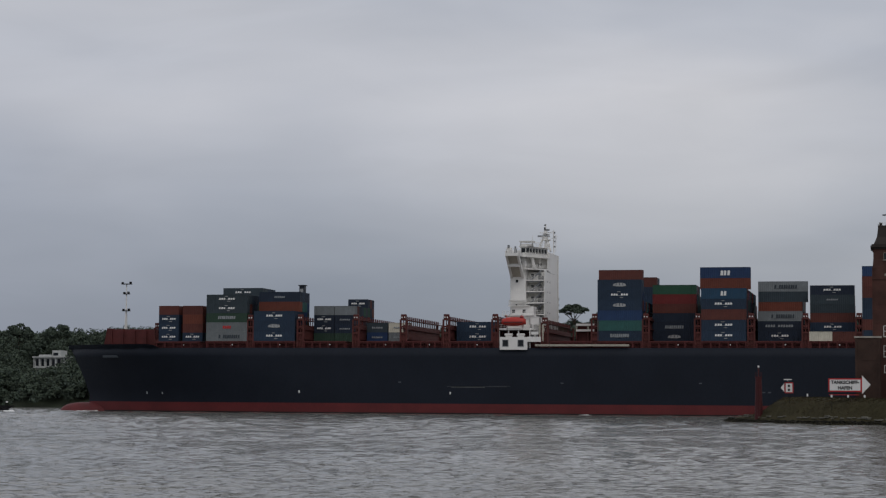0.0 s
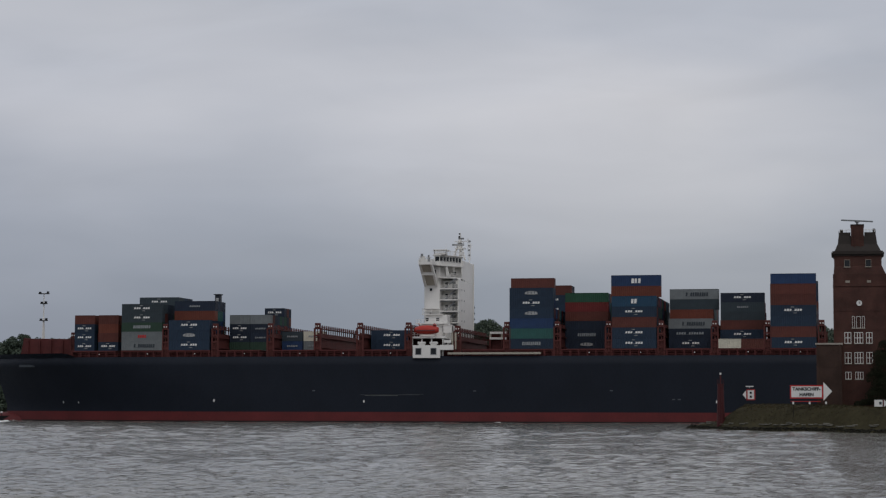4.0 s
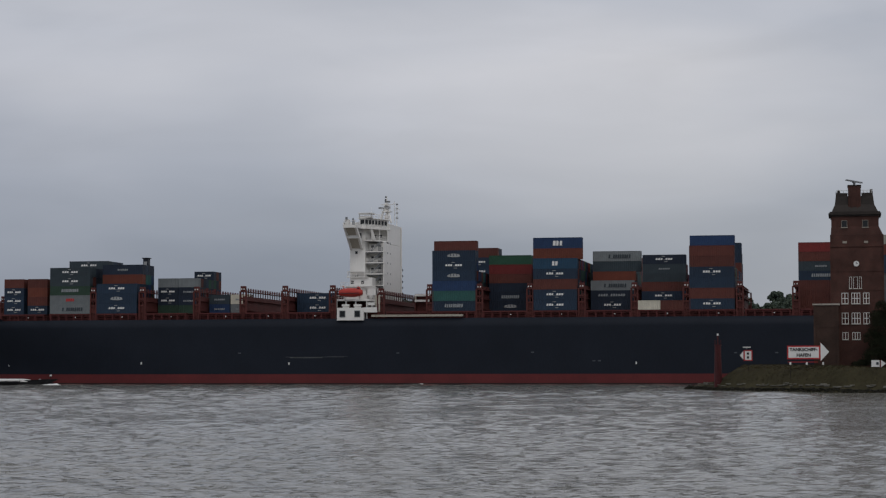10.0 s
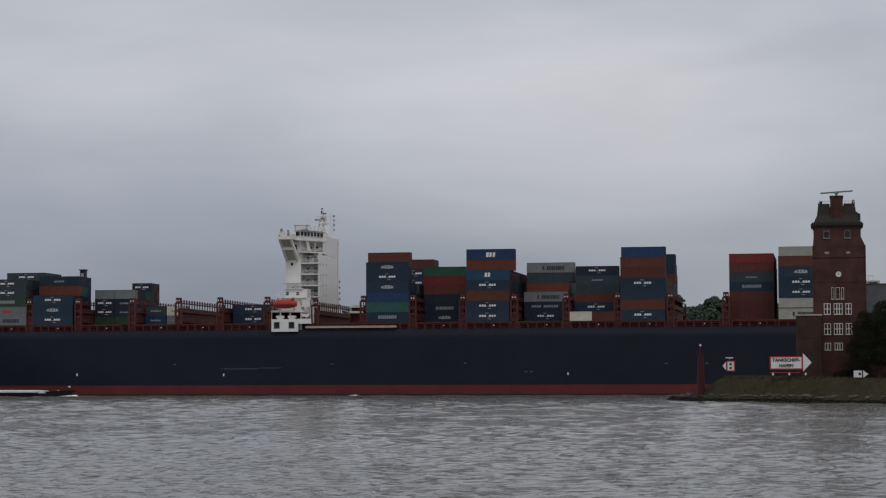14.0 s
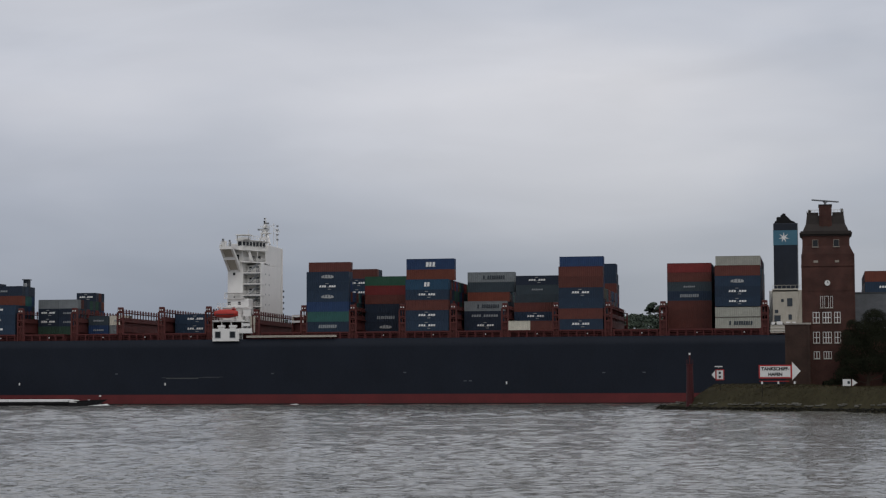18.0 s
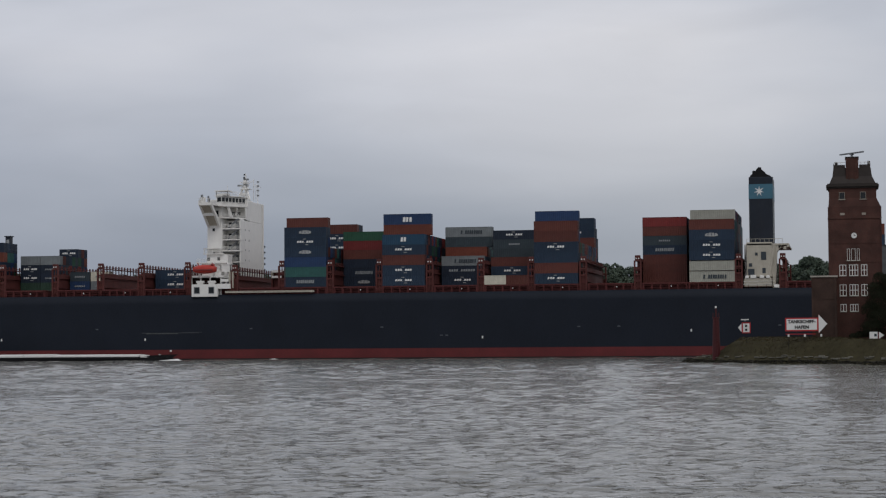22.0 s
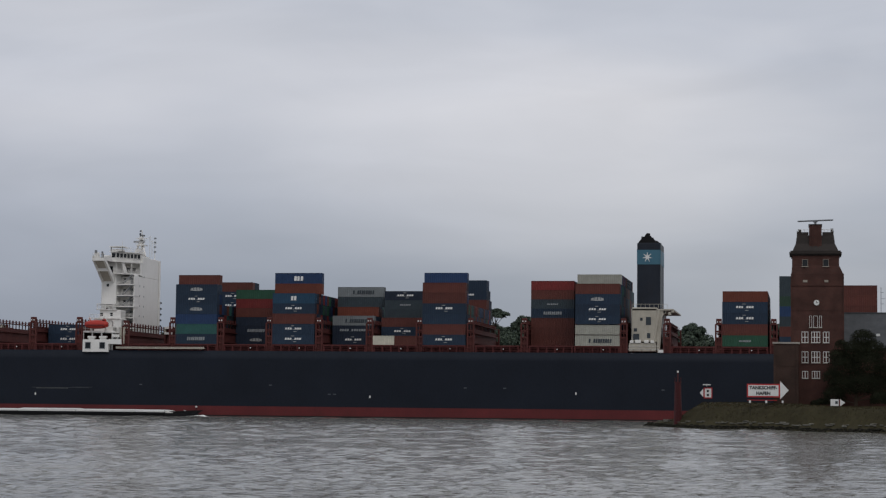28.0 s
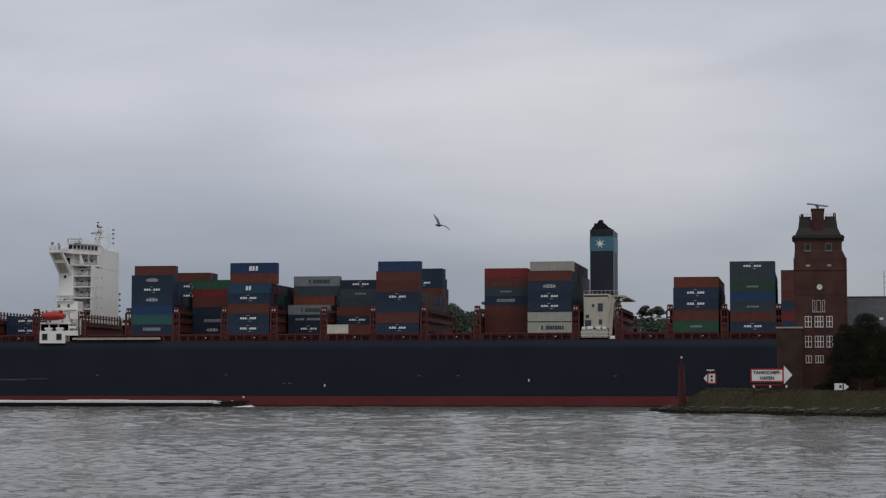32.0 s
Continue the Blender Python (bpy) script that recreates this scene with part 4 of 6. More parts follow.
for x in (-103.8, -99.4):
    bm = bmesh.new()
    prism(bm, [(-0.6, 23.8), (1.3, 23.8), (1.2, 26.9), (-0.2, 27.6), (-0.2, 27.9), (1.6, 27.6), (2.4, 23.8), (2.6, 23.8), (2.6, 23.5), (-0.6, 23.5)], "x", x - 0.2, x + 0.2)
    part("davit", bm, m_white, boat)
pilot = boxes("boarding_station", [(-105.4, -97.7, -0.7, 1.5, 17.95, 21.5)], m_white, ship, "white box-shaped boarding station at the deck edge", bevel=0.06)
for x in (-103.8, -99.5):
    boxes("box_window", [(x - 0.7, x + 0.7, -0.76, -0.6, 19.0, 20.6)], m_glass, pilot)
    boxes("window_frame", [(x - 0.85, x - 0.7, -0.8, -0.6, 18.85, 20.75), (x + 0.7, x + 0.85, -0.8, -0.6, 18.85, 20.75), (x - 0.7, x + 0.7, -0.8, -0.6, 20.6, 20.75), (x - 0.7, x + 0.7, -0.8, -0.6, 18.85, 19.0)], m_steel, pilot)
for x in (-103.0, -99.6):
    boxes("life_raft", [(x - 1.1, x + 1.1, -0.4, 0.8, 21.9, 22.5), (x - 0.9, x + 0.9, -0.2, 0.6, 21.5, 21.9)], m_white, pilot, bevel=0.08)
boxes("boarding_platform", [(-97.7, -93.9, -0.5, 1.3, 20.2, 20.5), (-97.7, -93.9, -0.5, -0.35, 20.5, 21.6)], m_white, pilot)
boxes("platform_locker", [(-96.6, -94.6, -0.3, 0.8, 22.2, 23.0)], m_white, pilot)
boxes("locker_stand", [(-96.4, -96.2, -0.1, 0.6, 20.5, 22.2), (-95.0, -94.8, -0.1, 0.6, 20.5, 22.2)], m_steel, pilot)
boxes("gangway", [(-95.5, -69.4, -0.55, 0.2, 18.95, 19.25)], m_offwhite, ship, "long pale stowed gangway on the deck edge")
boxes("gangway_rail", [(-95.5, -69.4, -0.6, -0.5, 19.3, 19.5)], m_offwhite, ship)

rack = tagged(boxes("equipment_rack", [(-86.4, -81.0, 17.6, 19.0, 20.4, 25.9)], m_lash, bevel=0.05), "white-edged steel equipment rack on an empty hatch cover", "rack")
for z in (23.6, 25.2):
    boxes("shelf_edge", [(-86.6, -80.9, 16.4, 17.65, z, z + 0.6)], m_white, rack)
for x in (-86.5, -83.2, -81.1):
    boxes("rack_post", [(x - 0.2, x + 0.2, 16.5, 17.6, 20.4, 23.6)], m_lash, rack)
    boxes("rack_frame", [(x - 0.2, x + 0.2, 16.5, 17.6, 23.6, 25.6)], m_offwhite, rack)
aboard(rack)
for x in (-94.3, -93.4):
    boxes("vent_post", [(x - 0.17, x + 0.17, 0.1, 0.5, 20.4, 22.6), (x - 0.24, x + 0.24, 0.0, 0.6, 22.6, 25.0)], m_offwhite, ship)

# slim equipment tower between two bays
post = boxes("equipment_tower", [(-166.6, -165.1, 10.4, 12.4, DECK, 36.7)], m_funnel, ship, "slim dark steel equipment tower between the container bays", bevel=0.08)
# highlight near the tower's top, painted as a pale patch
boxes("tower_panel", [(-166.3, -165.4, 10.3, 10.45, 34.6, 35.8)], m_mark_soft, post)
boxes("tower_cap", [(-166.9, -164.8, 10.2, 12.6, 36.7, 36.95)], m_funnel, post)

# funnel and aft casing
casing = boxes("funnel_casing", [(50.2, 58.4, 12.0, 36.0, DECK, 31.0)], m_white, ship, "white aft engine casing", bevel=0.1)
boxes("casing_wing", [(51.3, 58.2, 1.0, 12.0, 21.6, 31.0), (50.6, 58.0, 0.2, 12.0, 18.9, 21.2)], m_offwhite, casing, bevel=0.12)
for x0, x1, z0, z1 in ((55.2, 56.6, 26.2, 28.4), (51.9, 52.8, 24.4, 25.3), (51.7, 53.4, 22.1, 23.8), (55.5, 56.4, 22.6, 24.0), (53.6, 54.3, 27.4, 28.2)):
    boxes("casing_opening", [(x0, x1, 0.9, 1.2, z0, z1)], m_mark_dark, casing)
for x, z, w in ((51.4, 21.2, 0.5), (53.1, 21.2, 0.8), (55.4, 21.2, 0.6), (57.0, 21.2, 0.5), (59.3, 18.6, 0.7)):
    boxes("deck_locker", [(x - w, x + w, -0.1, 0.9, z, z + 0.5 + 0.5 * w)], m_white, casing, bevel=0.08)
bm = bmesh.new()
prism(bm, [(58.2, 30.4), (61.0, 30.4), (59.6, 28.4), (59.0, 18.6), (58.2, 18.6)], "y", 1.2, 2.0)
part("casing_buttress", bm, m_offwhite, casing)
for k, z in enumerate((19.6, 20.4)):
    bm = bmesh.new()
    tube(bm, (50.4, 0.1, z), (58.8, 0.1, z), 0.06, 5)
    part("casing_rail", bm, m_white, casing)
boxes("casing_platform", [(51.2, 62.6, 1.0, 36.0, 30.2, 30.6)], m_offwhite, casing)
for x, z in ((60.2, 29.6), (61.6, 29.2), (62.4, 29.9)):
    boxes("platform_fitting", [(x - 0.4, x + 0.4, 1.2, 3.0, z - 0.3, z + 0.6)], m_offwhite, casing, bevel=0.1)
bm = bmesh.new()
for x in np.arange(51.4, 61, 1.2):
    tube(bm, (x, 1.1, 30.8), (x, 1.1, 31.9), 0.05, 4)
tube(bm, (51.4, 1.1, 31.9), (61, 1.1, 31.9), 0.05, 4)
part("platform_rail", bm, m_offwhite, casing)["kind"] = "stuff"
for x in (59.2, 60.6):
    bm = bmesh.new()
    tube(bm, (x, 2, 30.4), (57.4, 3, 24.5), 0.2, 6)
    part("platform_brace", bm, m_offwhite, casing)
bm = bmesh.new()
tube(bm, (57.3, 1.2, 21), (58.8, 1.2, 30.5), 0.45, 8)
part("vent_trunk", bm, m_offwhite, casing)
fun = boxes("funnel", [(51.45, 58.0, 17.0, 31.0, 31.0, 50.0)], m_funnel, ship, "tall dark navy funnel with a light blue band and white star", bevel=0.15)
boxes("funnel_band", [(51.39, 58.06, 16.94, 31.06, 43.9, 48.0)], m_band, fun)
bm = bmesh.new()
prism(bm, [(51.6, 49.9), (57.9, 49.9), (57.2, 50.5), (56.4, 50.8), (55.6, 51.6), (54.8, 52.4), (54.2, 52.9), (53.7, 52.4), (53.4, 51.8), (52.6, 51.9), (52.5, 51.1), (51.9, 50.5)], "y", 18.0, 30.0)
part("funnel_top", bm, m_black, fun)
for x, h in ((52.7, 51.9), (53.8, 52.5), (54.4, 53.0), (55.4, 51.7)):
    bm = bmesh.new()
    tube(bm, (x, 21, 50.0), (x, 21, h), 0.42, 8)
    part("exhaust_pipe", bm, m_black, fun)
bm = bmesh.new()
pts = [(54.3 + (1.5 if k % 2 == 0 else 0.45) * math.sin(math.pi * k / 7), 46.0 + (1.5 if k % 2 == 0 else 0.45) * math.cos(math.pi * k / 7)) for k in range(14)]
prism(bm, pts, "y", 16.86, 16.93)
part("star", bm, m_mark, fun)
boxes("funnel_ladder", [(57.9, 58.2, 17.5, 17.9, 32.0, 50.0)], m_mark_dim, fun)

# ---- containers ----
LEN = {20: 6.058, 40: 12.19, 45: 13.72}
BOX = {}


def box_meshes(ft, h):
    """Corrugated body, frame and doors of one size, built once."""
    key = (ft, round(h, 2))
    if key in BOX:
        return BOX[key]
    L, W = LEN[ft], 2.438
    n = int(L / 0.56)
    out = []
    bm = bmesh.new()
    xs, ys = [0.12], [0.03]
    p = (L - 0.24) / n
    for i in range(n):
        a = 0.12 + i * p
        xs += [a + 0.3 * p, a + 0.42 * p, a + 0.88 * p, a + p]
        ys += [0.03, 0.07, 0.07, 0.03]
    for side in (0, 1):
        lo = [bm.verts.new((x, y if side == 0 else W - y, 0.14)) for x, y in zip(xs, ys)]
        hi = [bm.verts.new((x, y if side == 0 else W - y, h - 0.1)) for x, y in zip(xs, ys)]
        for i in range(len(xs) - 1):
            q = (lo[i], lo[i + 1], hi[i + 1], hi[i])
            bm.faces.new(q if side == 0 else q[::-1])
    box(bm, 0.06, L - 0.06, 0.08, W - 0.08, h - 0.09, h - 0.03)
    box(bm, 0.05, 0.09, 0.1, W - 0.1, 0.1, h - 0.1)
    box(bm, 0.06, L - 0.06, 0.08, W - 0.08, 0.05, 0.13)
    me = bpy.data.meshes.new("body")
    bm.to_mesh(me)
    bm.free()
    out.append(me)
    bm = bmesh.new()
    for x0, x1 in ((0, 0.16), (L - 0.16, L)):
        for y0, y1 in ((0, 0.14), (W - 0.14, W)):
            box(bm, x0, x1, y0, y1, 0, h)
    for y0, y1 in ((0.0, 0.06), (W - 0.06, W)):
        box(bm, 0.16, L - 0.16, y0, y1, 0, 0.15)
        box(bm, 0.16, L - 0.16, y0, y1, h - 0.1, h)
    me = bpy.data.meshes.new("frame")
    bm.to_mesh(me)
    bm.free()
    out.append(me)
    for y0, y1 in ((0.15, W / 2 - 0.01), (W / 2 + 0.01, W - 0.15)):
        bm = bmesh.new()
        d = (y1 - y0) / 8
        prof = [(L - 0.07, y0)]
        for k in range(8):
            o = 0.03 if k in (2, 5) else 0.0
            prof += [(L - 0.03 + o, y0 + k * d), (L - 0.03 + o, y0 + (k + 1) * d)]
        prof.append((L - 0.07, y1))
        prism(bm, prof, "z", 0.12, h - 0.1)
        me = bpy.data.meshes.new("door")
        bm.to_mesh(me)
        bm.free()
        out.append(me)
    for me in out:
        me.materials.append(m_stow)
    BOX[key] = out
    return out


MARKS = {}


def mark_mesh(code, ft, h):
    """A plain shape that stands for the lettering on a container's side: bars on a common base line."""
    key = (code, ft, round(h, 2))
    if key in MARKS:
        return MARKS[key]
    c, m = LEN[ft] / 2, m_mark

    def comb(x0, x1, z0, z1, n, gap, seed):
        rng = random.Random(seed)
        step, pts = (x1 - x0) / n, [(x0, z0 * h)]
        for k in range(n):
            if k == gap:
                continue
            a = x0 + k * step
            b, top, lean = a + step * rng.uniform(0.66, 0.84), z1 * h, 0.1
            cut = top - rng.uniform(0.06, 0.2)
            pts += [(a, z0 * h + 0.03), (a + lean, cut), (a + lean + 0.08, top), (b + lean - 0.08, top - rng.uniform(0, 0.08)), (b + lean, cut - rng.uniform(0, 0.1)), (b, z0 * h + 0.03)]
        return pts + [(x1, z0 * h)]
    if code in "ck":
        w = 2.4 if ft > 20 else 2.1
        pts = comb(c - w, c + w, 0.44, 0.64, 7, 3, 3)
    elif code == "l":
        # a dome of four strokes that stands for the painted emblem
        pts = [(c - 1.85, 0.38 * h)]
        for k in range(4):
            a, b = c - 1.8 + 0.92 * k, c - 1.8 + 0.92 * k + 0.74
            pts += [(a, 0.43 * h)] + [(x, (0.42 + 0.27 * math.sqrt(max(0.0, 1 - ((x - c) / 2.0) ** 2))) * h) for x in (a, (a + b) / 2, b)] + [(b, 0.43 * h)]
        pts += [(c + 1.85, 0.38 * h), (c + 0.6, 0.33 * h), (c - 0.7, 0.35 * h)]
        m = m_mark_soft
    elif code == "d":
        pts, m = comb(c - 2.6, c + 2.6, 0.36, 0.70, 9, -1, 4), m_mark_dim
    elif code == "r":
        pts, m = comb(c - 1.2, c + 1.4, 0.34, 0.66, 4, -1, 11), m_sign_red
    elif code == "a":
        pts = comb(c - 1.3, c + 1.5, 0.26, 0.70, 3, -1, 6)
    elif code == "e":
        pts = comb(c - 0.8, c + 0.9, 0.3, 0.72, 2, -1, 7)
    elif code == "t":
        pts, m = comb(c - 2.4, c + 4.0, 0.3, 0.68, 10, 1, 10), m_mark_dark
    elif code == "s":
        pts, m = comb(c - 4.0, c + 3.6, 0.4, 0.64, 11, 4, 8), m_mark_dim
    else:
        pts, m = comb(c - 1.6, c + 1.6, 0.4, 0.58, 6, -1, 9), m_mark_dim
    bm = bmesh.new()
    prism(bm, pts, "y", -0.04, 0.05)
    me = bpy.data.meshes.new("marking")
    bm.to_mesh(me)
    bm.free()
    me.materials.append(m)
    MARKS[key] = me
    return me


def small_mark(code):
    """The small number panel below the lettering."""
    key = "panel" + code
    if key not in MARKS:
        bm = bmesh.new()
        box(bm, -0.45, 0.45, -0.04, 0.05, 0, 0.16)
        me = bpy.data.meshes.new("number_panel")
        bm.to_mesh(me)
        bm.free()
        me.materials.append(m_mark_soft)
        MARKS[key] = me
    return MARKS[key]


NOUN = dict(N="dark navy", B="royal blue", D="blue-black", T="teal green", G="green", R="red", W="red-brown", O="orange", Y="grey", H="pale grey", E="cream white", S="slate blue", L="blue", M="dark green")


def container(ft, h, colour, code, x, y, z):
    root = new("shipping_container")
    what = "with pale lettering bars" if code != "." else "with plain ribbed sides"
    tagged(root, f"{NOUN[colour]} steel {ft}-foot shipping container {what}, stacked aboard", "container", "containers on deck")
    for name, me in zip(("body", "frame", "door", "door"), box_meshes(ft, h)):
        ob = new(name, me)
        ob.parent = root
        ob.material_slots[0].link = "OBJECT"
        ob.material_slots[0].material = C[colour]
    if code != ".":
        ob = new("marking", mark_mesh(code, ft, h))
        ob.parent = root
        if code in "ck":
            for dx, dz in ((-0.2, 0.78), (0.5, 0.22)):
                ob = new("number_panel", small_mark(code))
                ob.parent, ob.location = root, (LEN[ft] / 2 + dx, 0, dz * h)
    aboard(root, x, y, z)
    return root


STOW = []
LOCK = 0.24
INNER = random.Random(7)


def stow(x, ft, row, z0, h, n):
    """Plain boxes of the inner rows, joined per bay."""
    y = 0.15 + 2.5 * row
    for k in range(n):
        if k == n - 1 and ft == 40 and row < 14 and n > 3 or (x, ft) == (35.9, 40) and k > 5 or (x, ft) == (-6.8, 40) and row > 15 or (x, ft) == (-78.2, 40) and row > 16 and k > 3:
            container(ft, h, INNER.choice("NDSD" if x < -150 else "NNDBBSTWWRGW" if k < 5 else "NNBDWWS"), ".", x, y, z0 + k * h)
            continue
        STOW[-1].append((x, x + LEN[ft], y, y + 2.438, z0 + k * h + 0.02, z0 + (k + 1) * h - 0.02))


def stack(x, row, codes, z0, h, ft=40, start=0):
    for k, code in enumerate(codes):
        if k < start:
            continue
        f = 45 if code.endswith("+") else ft
        if code.endswith("-"):  # a box on tall corner locks
            root = container(f, h - LOCK, code[0], code[1], x, 0.15 + 2.5 * row, z0 + k * h + LOCK)
            for lx in (0.0, LEN[f] - 0.3):
                for ly in (0.0, 2.1):
                    boxes("corner_lock", [(lx, lx + 0.3, ly, ly + 0.3, -LOCK, 0.0)], m_deck, root)
        else:
            container(f, h, code[0], code[1], x, 0.15 + 2.5 * row, z0 + k * h)


def deep_bay(x, z0, h, near, second, low, back, tail):
    """Tall outer rows, a low middle and tall rows again at the far side."""
    STOW.append([])
    stack(x, 0, near, z0, h)
    stow(x, 40, 1, z0, h, len(near))
    stack(x, 1, second, z0, h, start=len(near))
    for r in range(2, 15):
        stow(x, 40, r, z0, h, low)
    stow(x, 40, 15, z0, h, low)
    stack(x, 15, back, z0, h, start=low)
    for r, n in zip((16, 17, 18), tail):
        stow(x, 40, r, z0, h, n)


def bay(x, z0, h, near, inner, far, ft=40, row0=0, step=2, rows=19, edge=1):
    """near: tiers of the outermost row; inner: tiers from row `step` on, shown in full there; far: tiers of the rows behind."""
    STOW.append([])
    stack(x, row0, near, z0, h, ft)
    for r in range(row0 + 1, row0 + step):
        stow(x, ft, r, z0, h, len(near))
    if inner:
        stow(x, ft, row0 + step, z0, h, min(len(near), len(inner)))
        stack(x, row0 + step, inner, z0, h, ft, start=len(near))
    for r in range(row0 + step + (1 if inner else 0), rows - row0):
        n = far if r < rows - row0 - 2 else far - edge
        stow(x, ft, r, z0, h, n)


Z0 = 20.44
# forward bays
bay(-207.4, Z0, 2.59, ["Nc", "Nc", "Nc", "W."], [], 4, 20, 2, 1)
bay(-200.1, Z0, 2.59, ["Nc", "W.", "O.", "W."], [], 4, 20, 2, 1)
bay(-191.2, Z0, 2.66, ["Yt", "Yr", "Md", "Sc", "Sc"], ["Yt", "Yr", "Md", "Sc", "Sc", "Sc"], 6, 40, 0, 6, 11, 0)
bay(-177.0, Z0, 2.85, ["Nc", "Nl", "Nc"], ["Nc", "Nl", "Nc", "O.", "Dn"], 5, 40, 0, 2, 6, 0)
bay(-162.7, Z0, 2.62, ["M.", "Dc", "Dc", "Y."], [], 4, 20, 5, 1, 19, 0)
bay(-156.5, Z0, 2.62, ["M.", "Dn", "Dn", "Y."], ["M.", "Dn", "Dn", "Y.", "Dc"], 5, 20, 5, 6, 19, 0)
bay(-146.2, Z0, 2.75, ["Bn", "Sn"], [], 1, 20, 4, 1, 12)
bay(-139.8, Z0, 2.75, ["Yn", "En"], [], 1, 20, 4, 1, 12)
bay(-119.9, Z0, 2.85, ["Nc", "Nc"], [], 2, 40, 4, 1, 22)
# aft of the bridge
deep_bay(-78.2, Z0, 2.81, ["Nd", "T.", "B.", "Nl", "Nc", "Nl"], ["Nd", "T.", "B.", "Nl", "Nc", "Nl", "W."], 4, ["Nc", "W.", "B.", "Nc", "Nc", "Nc", "W."], (7, 7, 6))
bay(-64.7, 20.75, 2.64, ["Dl", "Dd", "D.", "W.", "R.", "G."], [], 6, row0=6, step=1)
bay(-49.8, Z0, 2.87, ["Nc", "Nc", "W.", "Nc", "Le"], [], 5, step=2)
stack(-50.5, 2, ["O.+", "Ba+"], Z0 + 5 * 2.87, 3.02)
bay(-35.3, 20.75, 2.76, ["Dc", "Ds", "Yt"], [], 3, row0=5, step=1)
STOW.append([])
stack(-35.6, 8, ["O.", "S.+", "Yt+"], 20.75 + 3 * 2.76, 2.88)
for r in range(9, 18):
    stow(-35.6, 40, r, 20.75, 2.66, 6)
STOW.append([])
stack(-20.8, 0, ["E."], Z0, 2.5, 20)
stack(-14.7, 0, ["W."], Z0, 2.5, 20)
stack(-21.0, 5, ["W.", "Nk", "W."], 20.7, 2.6)
bay(-21.2, 20.7, 2.61, ["W.", "Nk", "W.", "S.", "Sn", "Dc"], [], 5, row0=7, step=1)
deep_bay(-6.8, Z0, 2.89, ["Nc", "W.", "N.", "Nc", "W.", "W."], ["Nc", "W.", "N.", "Nc", "W.", "W.", "B."], 4, ["Nc", "W.", "W.", "Nc", "W.", "Nc", "N."], (7, 6, 5))
bay(22.3, 20.65, 2.6, ["W.", "W.", "W.", "Nd", "Sn", "W.", "R."], [], 7, row0=4, step=1, rows=23)
bay(35.9, Z0, 2.84, ["Ht", "H.-", "Nc-", "Nc", "Nl", "W."], ["Yt", "H.", "Nc", "Nc", "Nl", "W.", "H."], 7, step=2)
bay(75.9, Z0, 3.02, ["Gn", "W.", "Nc", "Nc"], ["Gn", "W.", "Nc", "Nc", "O."], 5, step=1)
bay(91.2, Z0, 2.72, ["Nc", "W.", "Sn", "B.", "Mn", "S.", "Sc"], [], 6)
bay(104.9, Z0, 2.76, ["B.", "R.", "N.", "W.", "W.", "W."], [], 6)
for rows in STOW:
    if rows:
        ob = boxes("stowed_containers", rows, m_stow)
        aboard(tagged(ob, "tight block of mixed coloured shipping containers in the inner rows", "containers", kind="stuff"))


def motions():
    for ob, x, y, z in MOVERS:
        walk(ob, [(t, pose(x - SHIP_V * t, SHIP_Y + y, z)) for t in (0.0, 16.0, 32.0)])
    for ob, rows in KEYED:
        walk(ob, rows)


KEYED = [(water, [(t, pose(-0.9 * t, 0, 0)) for t in (0.0, 16.0, 32.0)])]


# ---- the spit with the pilot tower ----
SHORE = [(-33.6, 428.0), (-27.8, 411.2), (-20.0, 397.0), (-10.0, 382.5), (0.0, 371.0), (12.0, 356.5), (30.0, 338.0), (75.0, 300.0), (160.0, 260.0), (160.0, 470.0), (20.0, 450.0), (-8.0, 424.0), (-26.0, 424.0)]


def shore_distance(x, y):
    """Signed distance to the spit's shoreline, positive inland."""
    x, y = np.asarray(x, float), np.asarray(y, float)
    best = np.full(x.shape, 1e9)
    inside = np.zeros(x.shape, bool)
    n = len(SHORE)
    for i in range(n):
        (ax, ay), (bx, by) = SHORE[i], SHORE[(i + 1) % n]
        dx, dy = bx - ax, by - ay
        u = np.clip(((x - ax) * dx + (y - ay) * dy) / (dx * dx + dy * dy), 0, 1)
        best = np.minimum(best, np.hypot(x - ax - u * dx, y - ay - u * dy))
        if ay != by:
            inside ^= ((ay > y) != (by > y)) & (x < (bx - ax) * (y - ay) / (by - ay) + ax)
    return np.where(inside, best, -best)


def spit_height(x, y):
    d = shore_distance(x, y)
    z = np.interp(d, [-6, 0, 0.5, 1.8, 4.2, 8.0, 14, 40], [-2.0, -0.1, 0.5, 1.1, 4.3, 4.85, 5.0, 5.2])
    # the tip is a low ledge; the grass slope starts behind it
    z = np.minimum(z, np.interp(np.asarray(x, float), [-34, -30, -25.4, -20.6, -15.0, -2.0, 4.0], [0.45, 0.9, 1.6, 4.9, 4.9, 4.75, 4.3]))
    return z + 0.12 * np.sin(0.9 * x + 0.5 * y) * np.clip(d, 0, 1) + 0.1 * np.sin(2.1 * x - 1.3 * y) * np.clip(d, 0, 1)


xs, ys = np.arange(-44, 162, 1.0), np.arange(255, 476, 1.0)
gx, gy = np.meshgrid(xs, ys)
gz = spit_height(gx, gy)
i = (np.arange(len(ys) - 1)[:, None] * len(xs) + np.arange(len(xs) - 1)[None]).ravel()
spit = mesh_np("ground", np.stack([gx, gy, gz], -1).reshape(-1, 3), np.stack([i, i + 1, i + len(xs) + 1, i + len(xs)], -1), m_soil)
spit.data.polygons.foreach_set("use_smooth", [True] * len(spit.data.polygons))
tagged(spit, "low grassy spit of land with a stone bank", "river bank", kind="structure")


